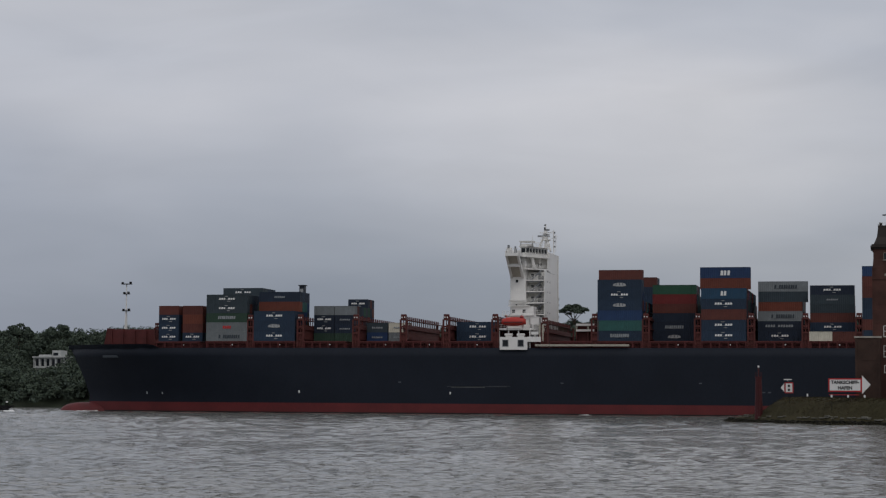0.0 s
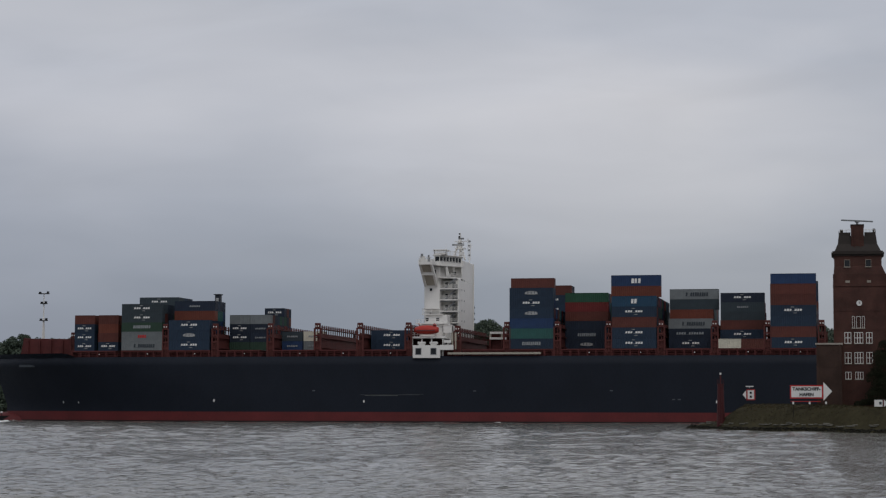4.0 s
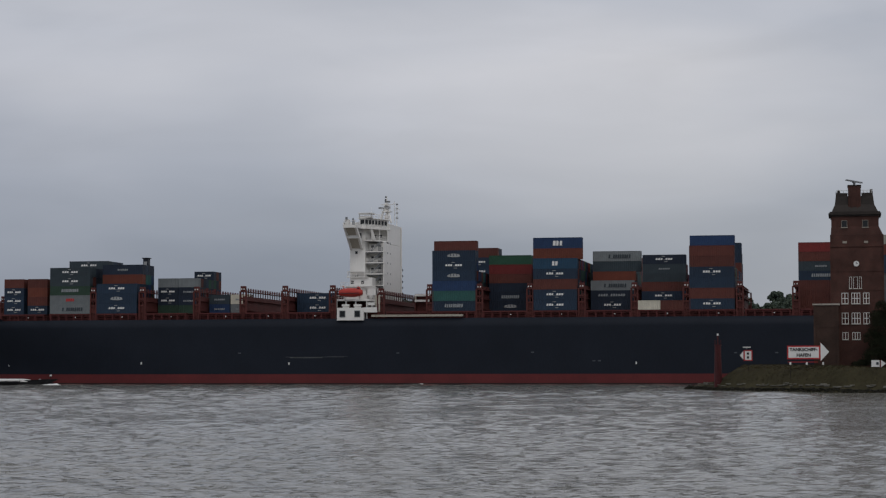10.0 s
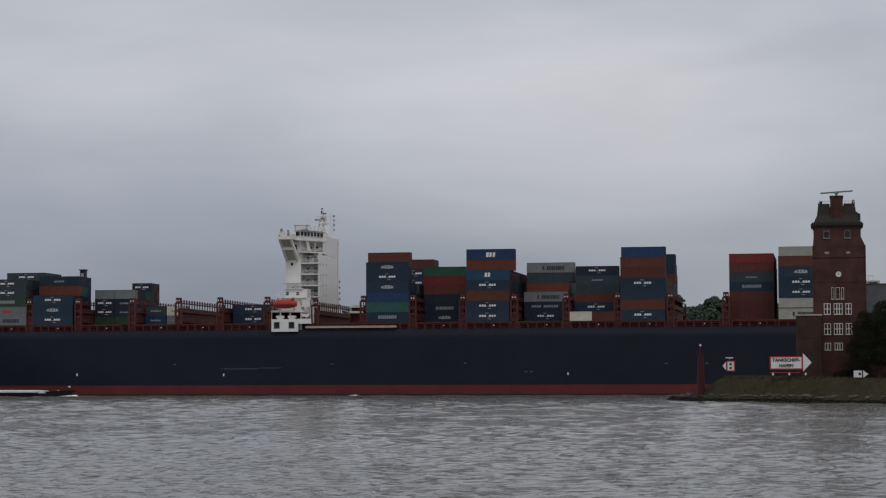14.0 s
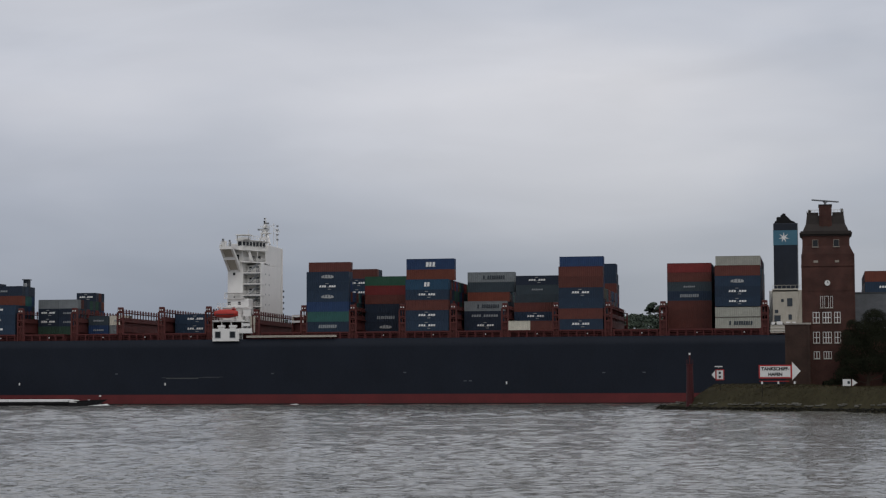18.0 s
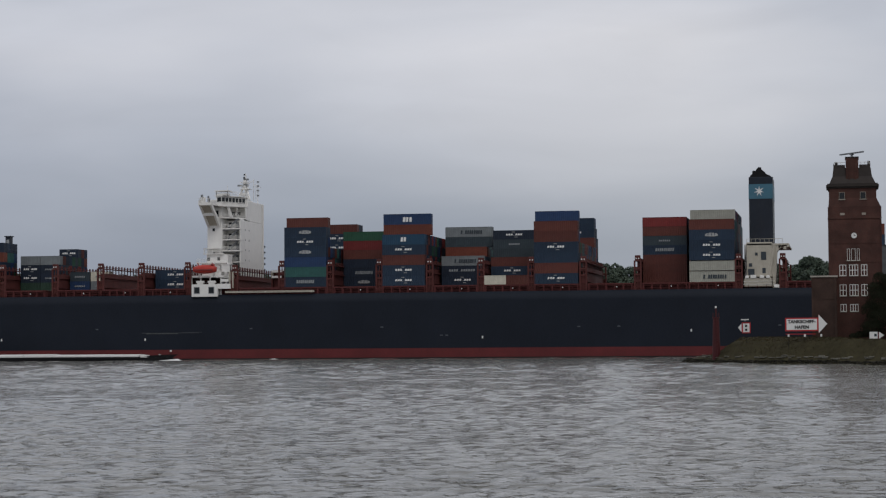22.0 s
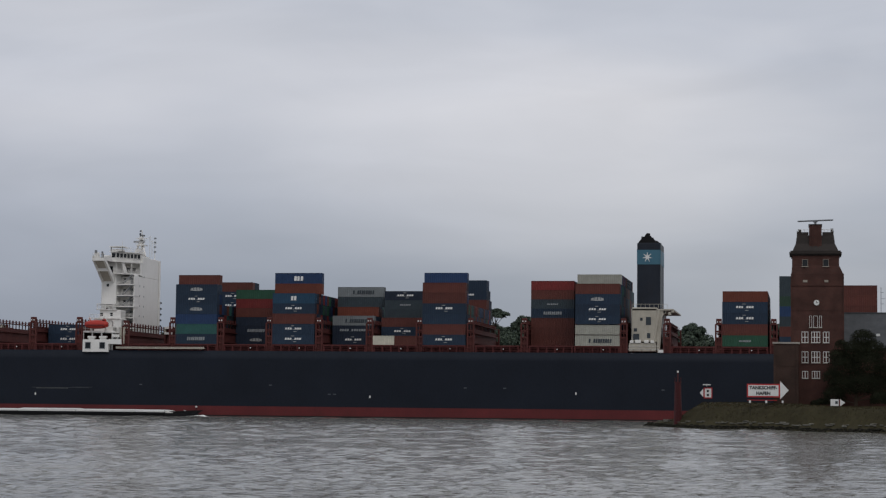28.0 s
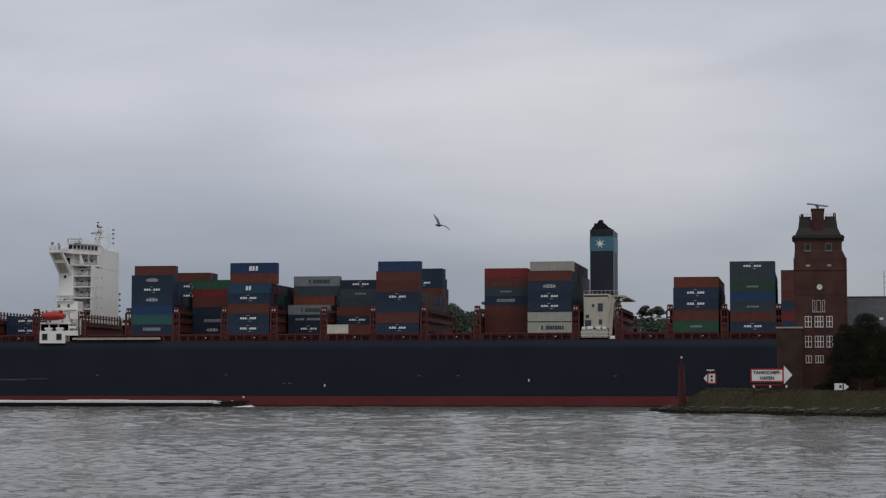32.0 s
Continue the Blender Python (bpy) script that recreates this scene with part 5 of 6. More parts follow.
def scatter(count, lo, hi, xlim, seed):
    """Points on the front of the spit at a distance lo to hi from the water."""
    rng = np.random.RandomState(seed)
    out = []
    while len(out) < count:
        x, y = rng.uniform(*xlim, 4000), rng.uniform(330, 436, 4000)
        d = shore_distance(x, y)
        ok = (d > lo) & (d < hi)
        out += list(zip(x[ok], y[ok]))
    return np.array(out[:count])


def bank_stones():
    rng = np.random.RandomState(5)
    V, F = [], []
    cube = np.array([(sx, sy, sz) for sz in (-1, 1) for sy in (-1, 1) for sx in (-1, 1)], float)
    quad = np.array([(0, 2, 3, 1), (4, 5, 7, 6), (0, 1, 5, 4), (1, 3, 7, 5), (3, 2, 6, 7), (2, 0, 4, 6)])
    for k, (x, y) in enumerate(scatter(3600, -0.4, 0.75, (-36, 34), 6)):
        s = rng.uniform(0.08, 0.19) * np.array([rng.uniform(0.8, 1.6), rng.uniform(0.7, 1.2), rng.uniform(0.45, 0.8)])
        v = cube * s * rng.uniform(0.65, 1.15, (8, 1))
        a = rng.uniform(0, 3.14)
        v = np.stack([v[:, 0] * np.cos(a) - v[:, 1] * np.sin(a), v[:, 0] * np.sin(a) + v[:, 1] * np.cos(a), v[:, 2]], -1)
        V.append(v + np.array([x, y, float(spit_height(x, y)) + 0.08]))
        F.append(quad + 8 * k)
    ob = mesh_np("bank_stones", np.concatenate(V), np.concatenate(F), m_stone)
    tagged(ob, "grey rubble stones along the water's edge", "stones", kind="stuff")


def grass_tufts():
    rng = np.random.RandomState(8)
    P = scatter(30000, 2.0, 15.0, (-30, 34), 9)
    n = len(P)
    z = spit_height(P[:, 0], P[:, 1])
    c = np.stack([P[:, 0], P[:, 1], z], -1)
    a = rng.uniform(0, 3.14, n)
    w, h = rng.uniform(0.05, 0.12, n), rng.uniform(0.06, 0.2, n)
    d = np.stack([np.cos(a) * w, np.sin(a) * w, np.zeros(n)], -1)
    top = np.stack([rng.normal(0, 0.05, n), rng.normal(0.05, 0.05, n), h], -1)
    v = np.stack([c - d, c + d, c + top + d * 0.25, c + top - d * 0.25], 1).reshape(-1, 3)
    ob = mesh_np("grass", v, np.arange(4 * n).reshape(-1, 4), m_grass)
    tagged(ob, "rough yellow-green grass on the bank", "grass", kind="stuff")


def pale_slabs():
    rng = np.random.RandomState(15)
    V, F = [], []
    quad = np.array([(0, 2, 3, 1), (4, 5, 7, 6), (0, 1, 5, 4), (1, 3, 7, 5), (3, 2, 6, 7), (2, 0, 4, 6)])
    cube = np.array([(sx, sy, sz) for sz in (-1, 1) for sy in (-1, 1) for sx in (-1, 1)], float)
    for k, (x, y) in enumerate(scatter(110, 1.2, 1.9, (-31, 34), 16)):
        v = cube * np.array([rng.uniform(0.15, 0.7), 0.2, rng.uniform(0.05, 0.13)])
        a = -0.85
        v = np.stack([v[:, 0] * np.cos(a) - v[:, 1] * np.sin(a), v[:, 0] * np.sin(a) + v[:, 1] * np.cos(a), v[:, 2]], -1)
        V.append(v + np.array([x, y, float(spit_height(x, y)) + 0.26]))
        F.append(quad + 8 * k)
    ob = mesh_np("kerb_slabs", np.concatenate(V), np.concatenate(F), m_stone_pale)
    tagged(ob, "broken pale stone slabs along the bank", "stones", kind="stuff")


m_stone_pale = paint("pale_stone", (0.16, 0.155, 0.13), rough=0.9, vary=0.4)
bank_stones()
pale_slabs()
grass_tufts()


def window(parent, x0, x1, z0, z1, y, cols, rows, name="window", glass=None, frame_paint=None):
    """Casement with a white frame, glazing bars, dark pane and sill, set into a front at y."""
    pane = boxes(name, [(x0, x1, y + 0.02, y + 0.14, z0, z1)], glass or m_glass, parent)
    t = 0.1 if cols > 1 else 0.06
    boxes("frame", [(x0 - t, x0, y - 0.06, y + 0.1, z0 - t, z1 + t), (x1, x1 + t, y - 0.06, y + 0.1, z0 - t, z1 + t),
                    (x0, x1, y - 0.06, y + 0.1, z1, z1 + t), (x0, x1, y - 0.06, y + 0.1, z0 - t, z0)], frame_paint or m_frame, pane)
    for k in range(1, cols):
        x = x0 + (x1 - x0) * k / cols
        boxes("glazing_bar", [(x - 0.07, x + 0.07, y - 0.05, y + 0.05, z0, z1)], m_frame, pane)
    for k in range(1, rows):
        z = z0 + (z1 - z0) * k / rows
        boxes("glazing_bar", [(x0, x1, y - 0.045, y + 0.055, z - 0.06, z + 0.06)], m_frame, pane)
    boxes("sill", [(x0 - 0.2, x1 + 0.2, y - 0.16, y + 0.05, z0 - t - 0.1, z0 - t)], m_stone_grey, pane)
    return pane


m_cornice = paint("weathered_stone", (0.36, 0.33, 0.29), rough=0.9, vary=0.35)
m_stone_grey = paint("sandstone", (0.3, 0.27, 0.23), rough=0.85, vary=0.2)


def taper(bm, x0, x1, y0, y1, z0, X0, X1, Y0, Y1, z1):
    vs = [bm.verts.new(p) for p in ((x0, y0, z0), (x1, y0, z0), (x1, y1, z0), (x0, y1, z0), (X0, Y0, z1), (X1, Y0, z1), (X1, Y1, z1), (X0, Y1, z1))]
    for f in ((0, 3, 2, 1), (4, 5, 6, 7), (0, 1, 5, 4), (1, 2, 6, 5), (2, 3, 7, 6), (3, 0, 4, 7)):
        bm.faces.new([vs[k] for k in f])


tower = tagged(new("pilot_tower"), "dark red brick pilot tower with stepped top and radar", "tower")
FY = 394.0
bm = bmesh.new()
box(bm, -2.78, 6.9, FY, 403.7, 4.0, 29.6)
shaft = part("shaft", bm, m_brick, tower)
bm = bmesh.new()
taper(bm, -2.78, 6.9, FY, 403.7, 29.6, -2.65, 6.15, FY + 0.3, 403.2, 31.2)
box(bm, -2.65, 6.15, FY + 0.3, 403.2, 31.2, 33.4)
part("upper_shaft", bm, m_brick, tower)
boxes("string_course", [(-2.95, 7.05, FY - 0.15, 403.9, 27.3, 27.55)], m_brick, tower)
boxes("cornice", [(-3.15, 6.65, FY - 0.2, 403.6, 33.4, 33.75), (-2.95, 6.45, FY, 403.4, 33.75, 34.0), (-2.85, 6.35, FY + 0.1, 403.4, 33.1, 33.4)], m_copper, tower)
bm = bmesh.new()
taper(bm, -2.55, 6.05, FY + 0.4, 403.0, 34.0, -1.95, 5.4, FY + 1.0, 402.4, 35.4)
taper(bm, -1.95, 5.4, FY + 1.0, 402.4, 35.4, -1.75, 5.2, FY + 1.2, 402.2, 37.0)
part("tower_roof", bm, m_copper, tower, "dark stepped roof of the tower")
boxes("turret", [(0.55, 2.92, FY + 0.8, 400.5, 34.5, 38.95)], m_brick, tower, bevel=0.06)
boxes("turret_cap", [(0.45, 3.02, FY + 0.7, 400.6, 38.95, 39.12)], m_copper, tower)
bm = bmesh.new()
for x in (-1.5, -0.9, -0.3, 3.4, 4.1, 4.9):
    tube(bm, (x, FY + 1.3, 37.0), (x, FY + 1.3, 38.1), 0.05, 5)
for x0, x1 in ((-1.5, 0.5), (2.95, 4.95)):
    for z in (37.5, 38.1):
        tube(bm, (x0, FY + 1.3, z), (x1, FY + 1.3, z), 0.045, 5)
part("roof_rail", bm, m_frame, tower)["kind"] = "stuff"
for x0, x1 in ((-1.75, 0.45), (3.05, 5.15)):
    for y in (FY + 1.2, FY + 7.8):
        boxes("parapet_panel", [(x0, x1, y, y + 0.12, 37.0, 37.62)], m_copper, tower)
    boxes("parapet_panel", [(x0 if x0 < 0 else x1 - 0.12, x0 + 0.12 if x0 < 0 else x1, FY + 1.32, FY + 7.8, 37.0, 37.9)], m_copper, tower)
for x in (1.2, 2.3):
    boxes("turret_pier", [(x - 0.12, x + 0.12, FY + 0.7, FY + 0.85, 34.6, 38.9)], m_brick, tower)
boxes("lantern_box", [(-1.55, -0.95, FY + 1.4, FY + 2.1, 37.0, 38.2)], m_copper, tower)
boxes("lantern_box", [(4.6, 5.1, FY + 1.4, FY + 2.1, 37.0, 38.3)], m_copper, tower)
for z0, z1, spans in ((16.6, 18.5, ((-0.8, 0.25, 2), (1.02, 2.45, 3), (3.2, 4.15, 2))), (12.8, 14.75, ((-0.8, 0.25, 2), (1.02, 2.45, 3), (3.2, 4.15, 2))),
                      (9.85, 11.05, ((-0.72, 0.2, 2), (1.1, 2.4, 3)))):
    for x0, x1, cols in spans:
        window(tower, x0, x1, z0, z1, FY, cols, 2 if z0 > 12 else 1)
for x0, x1 in ((0.62, 0.98), (1.38, 2.05), (2.45, 2.8)):
    window(tower, x0, x1, 19.45, 21.55, FY, 1, 1)
for x0, x1 in ((-0.75, 0.3), (3.15, 4.2)):
    window(tower, x0 + 0.05, x1 - 0.05, 31.05, 32.3, FY + 0.2, 1, 1, glass=m_glass, frame_paint=m_stone_grey)
for x0, x1 in ((-0.6, 0.22), (3.4, 4.13)):
    boxes("slot_light", [(x0, x1, FY - 0.06, FY + 0.05, 27.98, 28.4)], m_stone_grey, tower)
bm = bmesh.new()
tube(bm, (1.91, FY - 0.18, 24.1), (1.91, FY + 0.05, 24.1), 0.52, 20)
clock = part("clock", bm, m_sign, tower, "small round white clock face")
boxes("clock_pointer", [(1.87, 1.95, FY - 0.23, FY - 0.19, 24.05, 24.45), (1.87, 2.2, FY - 0.22, FY - 0.185, 24.06, 24.14)], m_black, clock)
boxes("annex", [(-6.1, -1.45, 390.6, 399.5, 3.6, 16.2)], m_brick_brown, tower)
boxes("annex_cornice", [(-6.3, -1.25, 390.4, 399.7, 16.2, 16.5)], m_cornice, tower, "weathered stone cornice of the low annex")
boxes("brick_band", [(-6.16, -1.4, 390.54, 399.55, 12.0, 12.25)], m_brick_brown, tower)
for x in (-5.9, -1.75):
    boxes("pilaster", [(x - 0.2, x + 0.2, 390.45, 390.65, 3.6, 16.2)], m_brick_brown, tower)
bm = bmesh.new()
tube(bm, (1.75, 398, 39.1), (1.75, 398, 39.75), 0.22, 8)
part("radar_pedestal", bm, m_steel, tower)
scanner = tagged(boxes("radar_scanner", [(-3.55, 3.55, -0.18, 0.18, 0.0, 0.26), (-0.35, 0.35, -0.3, 0.3, -0.18, 0.0), (-3.55, 3.55, 0.18, 0.3, 0.05, 0.2)], m_steel, bevel=0.02), "long grey rotating harbour radar scanner on the tower", "radar")
scanner.location = (1.75, 398, 39.92)

for x in (-2.78, 6.9):
    boxes("corner_pier", [(x - 0.12, x + 0.12, FY - 0.1, FY + 0.9, 4.0, 29.6)], m_brick, tower)
for z in (19.0, 22.6):
    boxes("brick_course", [(-2.84, 6.96, FY - 0.06, FY + 0.1, z, z + 0.16)], m_brick, tower)
boxes("window_apron", [(-1.3, 4.6, FY - 0.05, FY + 0.05, 15.6, 16.0)], m_brick, tower)
# long brick house beside the tower
hall = tagged(new("pilot_house"), "long brick house with a dark slate roof beside the tower", "house")
bm = bmesh.new()
box(bm, 6.9, 44.0, 398.0, 411.0, 4.0, 15.9)
part("wall", bm, m_brick, hall)
bm = bmesh.new()
prism(bm, [(397.4, 15.7), (404.5, 22.6), (411.6, 15.7), (411.0, 15.5), (404.5, 21.9), (398.0, 15.5)], "x", 6.9, 44.3)
part("roof", bm, m_roof, hall, "dark slate pitched roof")
bm = bmesh.new()
prism(bm, [(398.2, 15.6), (404.5, 21.8), (410.8, 15.6)], "x", 7.0, 44.0)
part("gable", bm, m_brick, hall)
boxes("ridge", [(6.9, 44.3, 404.3, 404.7, 22.5, 22.75)], m_roof, hall)
boxes("gutter", [(6.9, 44.3, 397.2, 397.5, 15.55, 15.8)], m_steel, hall)
for x in (9.5, 13.5, 17.5, 23.0, 28.5):
    boxes("roof_light", [(x - 0.35, x + 0.35, 399.6, 400.3, 18.0, 18.45)], m_frame, hall)
for x in (15.9, 19.5, 23.1, 26.7, 30.3, 33.9):
    window(hall, x - 0.8, x + 0.8, 12.7, 15.2, 398.0, 2, 3)
    window(hall, x - 0.8, x + 0.8, 8.3, 10.9, 398.0, 2, 2)
bm = bmesh.new()
tube(bm, (14.25, 404.5, 22.6), (14.25, 404.5, 27.6), 0.06, 5)
for z, w in ((26.6, 0.5), (25.4, 0.8), (24.4, 0.6)):
    tube(bm, (14.25 - 0.1, 404.5, z), (14.25 + w, 404.5, z), 0.04, 4)
part("aerial", bm, m_steel, hall)


def leafy_tree(name, x, y, lobes, count, size, seed, label, trunk=0.35, squash=0.9):
    rng = np.random.RandomState(seed)
    root = tagged(new(name), label, "tree" if name == "tree" else "shrub")
    z = float(spit_height(x, y)) - 0.2
    root.location = (x, y, z)
    bm = bmesh.new()
    hi = max(c[2] for c in lobes) * 0.7
    tube(bm, (0, 0, 0), (0.2, 0, hi), trunk, 8, trunk * 0.4)
    for cx, cy, cz, _ in lobes:
        tube(bm, (0.05, 0, cz * 0.45), (cx, cy, cz), trunk * 0.4, 5, trunk * 0.12)
    part("trunk", bm, m_bark, root)
    v, f = leaf_cloud([c[:3] for c in lobes], [c[3] for c in lobes], count, size, rng, squash)
    mesh_np("crown", v, f, m_leaf, root)
    return root


leafy_tree("tree", 9.0, 388.5, [(-2.2, 0, 3.6, 2.9), (1.2, -0.6, 4.0, 3.1), (3.8, 0.4, 3.6, 2.9), (-1.9, 0.5, 7.2, 3.0), (2.0, 0, 7.8, 3.2), (0.0, 0, 10.2, 2.6), (3.0, 0.3, 10.2, 2.6), (1.4, 0.2, 12.6, 2.2),
                                (-4.0, -0.3, 2.0, 2.1), (5.6, 0.2, 6.4, 2.6), (-3.4, 0.2, 9.6, 1.5), (-4.3, 0, 5.6, 1.7), (-2.6, 0, 11.6, 1.2), (7.4, 0.2, 4.4, 2.5), (9.6, 0.3, 3.2, 2.3), (8.2, 0, 7.2, 1.9)], 62000, 0.125, 21, "large dense dark green tree in front of the house")
leafy_tree("shrub", 15.5, 386.0, [(0, 0, 1.6, 1.9), (2.4, 0.4, 1.3, 1.5), (-2.2, 0, 1.5, 1.7)], 7000, 0.15, 22, "low dark green shrub on the bank", 0.12)
leafy_tree("shrub", 21.5, 384.0, [(0, 0, 1.7, 2.0), (2.6, 0.4, 1.5, 1.8), (-2.4, 0, 1.4, 1.6)], 7000, 0.15, 23, "low dark green shrub on the bank", 0.12)
leafy_tree("shrub", 2.6, 388.5, [(0, 0, 0.8, 0.9), (1.4, 0.3, 0.9, 1.0), (-1.2, 0, 0.6, 0.7)], 2500, 0.13, 24, "low dark green shrub at the foot of the tower", 0.08)


def letters(text, size, x, y, z, mat, parent):
    cu = bpy.data.curves.new("lettering", "FONT")
    cu.body, cu.size, cu.align_x, cu.align_y, cu.extrude = text, size, "CENTER", "CENTER", 0.02
    cu.offset = 0.028
    ob = new("lettering", cu)
    me = bpy.data.meshes.new_from_object(ob)
    bpy.data.objects.remove(ob)
    me.materials.append(mat)
    ob = new("lettering", me)
    ob.matrix_basis = pose(x, y, z, 90, 0, 0)
    ob.parent = parent
    return ob


def arrow_head(x0, x1, z0, z1, y, parent):
    """White triangle on a red base strip: base at x0, tip at x1."""
    zc = (z0 + z1) / 2
    s = 0.08 if x1 > x0 else -0.08
    bm = bmesh.new()
    prism(bm, [(x0, z0 + 0.1), (x0 + s, z0 + 0.1), (x0 + s, z1 - 0.1), (x0, z1 - 0.1)], "y", y, y + 0.1)
    part("arrow_edge", bm, m_sign_red, parent)
    bm = bmesh.new()
    prism(bm, [(x0 + s * 0.6, z0 + 0.1), (x1 - s, zc), (x0 + s * 0.6, z1 - 0.1)], "y", y - 0.03, y + 0.05)
    part("arrow_head", bm, m_sign, parent)


def board(parent, x0, x1, z0, z1, y, edge):
    boxes("board", [(x0, x1, y, y + 0.12, z0, z1)], m_sign_red, parent)
    boxes("panel", [(x0 + edge, x1 - edge, y - 0.03, y + 0.06, z0 + edge, z1 - edge)], m_sign, parent)


def sign_post(parent, x, y, top):
    z = float(spit_height(x, y))
    bm = bmesh.new()
    tube(bm, (x, y + 0.2, z - 0.3), (x, y + 0.2, top), 0.05, 8)
    part("post", bm, m_black, parent)


harbour = tagged(new("harbour_sign"), "large white harbour sign with red edge and arrow", "sign")
SY = 388.0
board(harbour, -11.0, -4.92, 6.1, 8.6, SY, 0.24)
arrow_head(-4.9, -3.2, 5.62, 9.26, SY, harbour)
letters("TANKSCHIFF-", 0.84, -7.96, SY - 0.06, 7.86, m_black, harbour)
letters("HAFEN", 0.84, -7.96, SY - 0.06, 6.82, m_black, harbour)
for x in (-10.4, -7.4, -4.4):
    sign_post(harbour, x, SY, 8.3)
    bm = bmesh.new()
    tube(bm, (x, SY + 0.1, 5.6), (x, SY - 0.9, 5.35), 0.04, 5)
    lamp = part("lamp_arm", bm, m_steel, harbour)
    boxes("lamp_head", [(x - 0.16, x + 0.16, SY - 1.05, SY - 0.75, 5.05, 5.5)], m_sign, lamp)
boxes("plank", [(-10.9, -5.4, SY - 0.1, SY + 0.1, 5.5, 5.62)], m_sign_red, harbour)

side = tagged(new("channel_sign"), "small white channel sign with red edge and arrow", "sign")
SY2 = 403.0
board(side, -19.75, -18.1, 5.85, 7.95, SY2, 0.2)
arrow_head(-19.8, -20.6, 6.0, 7.85, SY2, side)
for z in (6.3, 7.05):
    boxes("bar_mark", [(-19.15, -18.75, SY2 - 0.06, SY2, z, z + 0.42)], m_black, side)
boxes("lamp_bar", [(-19.9, -18.4, SY2 - 0.5, SY2 - 0.3, 8.4, 8.6), (-19.2, -19.1, SY2 - 0.4, SY2 + 0.1, 8.2, 8.4)], m_sign, side)
sign_post(side, -18.9, SY2, 8.3)

foot = tagged(new("arrow_sign"), "small white arrow sign low on the bank", "sign")
SY3 = 381.0
boxes("board", [(4.3, 5.75, SY3, SY3 + 0.1, 4.62, 5.85)], m_sign, foot)
boxes("bar_mark", [(5.15, 5.6, SY3 - 0.04, SY3 + 0.02, 5.0, 5.5)], m_mark_dark, foot)
arrow_head(5.95, 7.0, 4.45, 5.98, SY3, foot)
sign_post(foot, 5.0, SY3, 5.6)
sign_post(foot, 6.2, SY3, 5.3)

dolphin = tagged(new("mooring_dolphin"), "dark timber mooring dolphin of three piles in the water", "mooring post")
for dx, dy in ((0.0, 0.0), (0.75, 0.1), (0.35, 0.6)):
    bm = bmesh.new()
    tube(bm, (11.2 + dx, 262.0 + dy, -2.5), (11.35 + dx * 0.8, 262.1 + dy * 0.8, 2.1 + 0.3 * dx), 0.36, 9, 0.32)
    part("pile", bm, m_black, dolphin)
boxes("pile_band", [(10.95, 12.35, 261.65, 262.95, 1.1, 1.3)], m_steel, dolphin)

beacon = tagged(new("harbour_beacon"), "dark red steel beacon column at the tip of the spit", "beacon")
BX, BY = -25.2, 410.0
bm = bmesh.new()
tube(bm, (BX, BY, -0.5), (BX, BY, 8.9), 0.84, 14, 0.62)
part("column", bm, m_beacon, beacon)
bm = bmesh.new()
tube(bm, (BX, BY, 8.9), (BX, BY, 9.1), 0.74, 14)
part("platform", bm, m_beacon, beacon)
bm = bmesh.new()
for k in range(8):
    a = k * math.pi / 4
    tube(bm, (BX + 0.66 * math.cos(a), BY + 0.66 * math.sin(a), 9.1), (BX + 0.66 * math.cos(a), BY + 0.66 * math.sin(a), 10.0), 0.03, 4)
bmesh.ops.create_circle(bm, segments=16, radius=0.66, matrix=Matrix.Translation((BX, BY, 10.0)))
part("rail", bm, m_beacon, beacon)
bm = bmesh.new()
tube(bm, (BX, BY, 9.1), (BX, BY, 11.2), 0.16, 8)
part("lantern", bm, m_beacon, beacon)
boxes("lamp_lens", [(BX - 0.16, BX + 0.16, BY - 0.3, BY + 0.2, 10.9, 11.3)], m_mark, beacon)
boxes("ladder", [(BX - 0.25, BX - 0.18, BY - 0.98, BY - 0.9, 0.5, 9.0), (BX + 0.18, BX + 0.25, BY - 0.98, BY - 0.9, 0.5, 9.0)], m_beacon, beacon)

# ---- far bank: villa and single trees ----
villa = tagged(new("white_villa"), "white flat-roofed villa among the trees on the slope", "house")
VX, VY, VZ = -345.6, 808.0, 16.6
boxes("wall", [(VX - 6.2, VX + 6.2, VY, VY + 9, VZ - 6, VZ + 3.9)], m_render, villa)
boxes("roof", [(VX - 6.8, VX + 6.8, VY - 1.5, VY + 9.5, VZ + 3.9, VZ + 4.4)], m_render, villa)
boxes("upper_storey", [(VX + 1.2, VX + 5.0, VY + 1, VY + 8, VZ + 4.4, VZ + 7.0)], m_render, villa)
boxes("upper_window", [(VX + 1.7, VX + 3.9, VY + 0.93, VY + 1.1, VZ + 4.8, VZ + 6.0)], m_glass, villa)
for k in range(5):
    boxes("window", [(VX - 5.6 + 2.4 * k, VX - 4.2 + 2.4 * k, VY - 0.06, VY + 0.1, VZ + 0.4, VZ + 3.4)], m_glass, villa)
    boxes("column", [(VX - 6.2 + 2.4 * k, VX - 5.9 + 2.4 * k, VY - 1.3, VY - 1.0, VZ - 0.1, VZ + 3.9)], m_render, villa)
boxes("terrace", [(VX + 0.5, VX + 7.5, VY - 3.5, VY - 1.6, VZ - 3.0, VZ - 2.5)], m_render, villa)
boxes("roof_terrace", [(VX - 4.5, VX + 1.2, VY + 0.2, VY + 0.5, VZ + 4.4, VZ + 5.2)], m_render, villa)
boxes("balcony", [(VX - 6.4, VX + 6.4, VY - 1.5, VY, VZ - 0.4, VZ - 0.1)], m_render, villa)

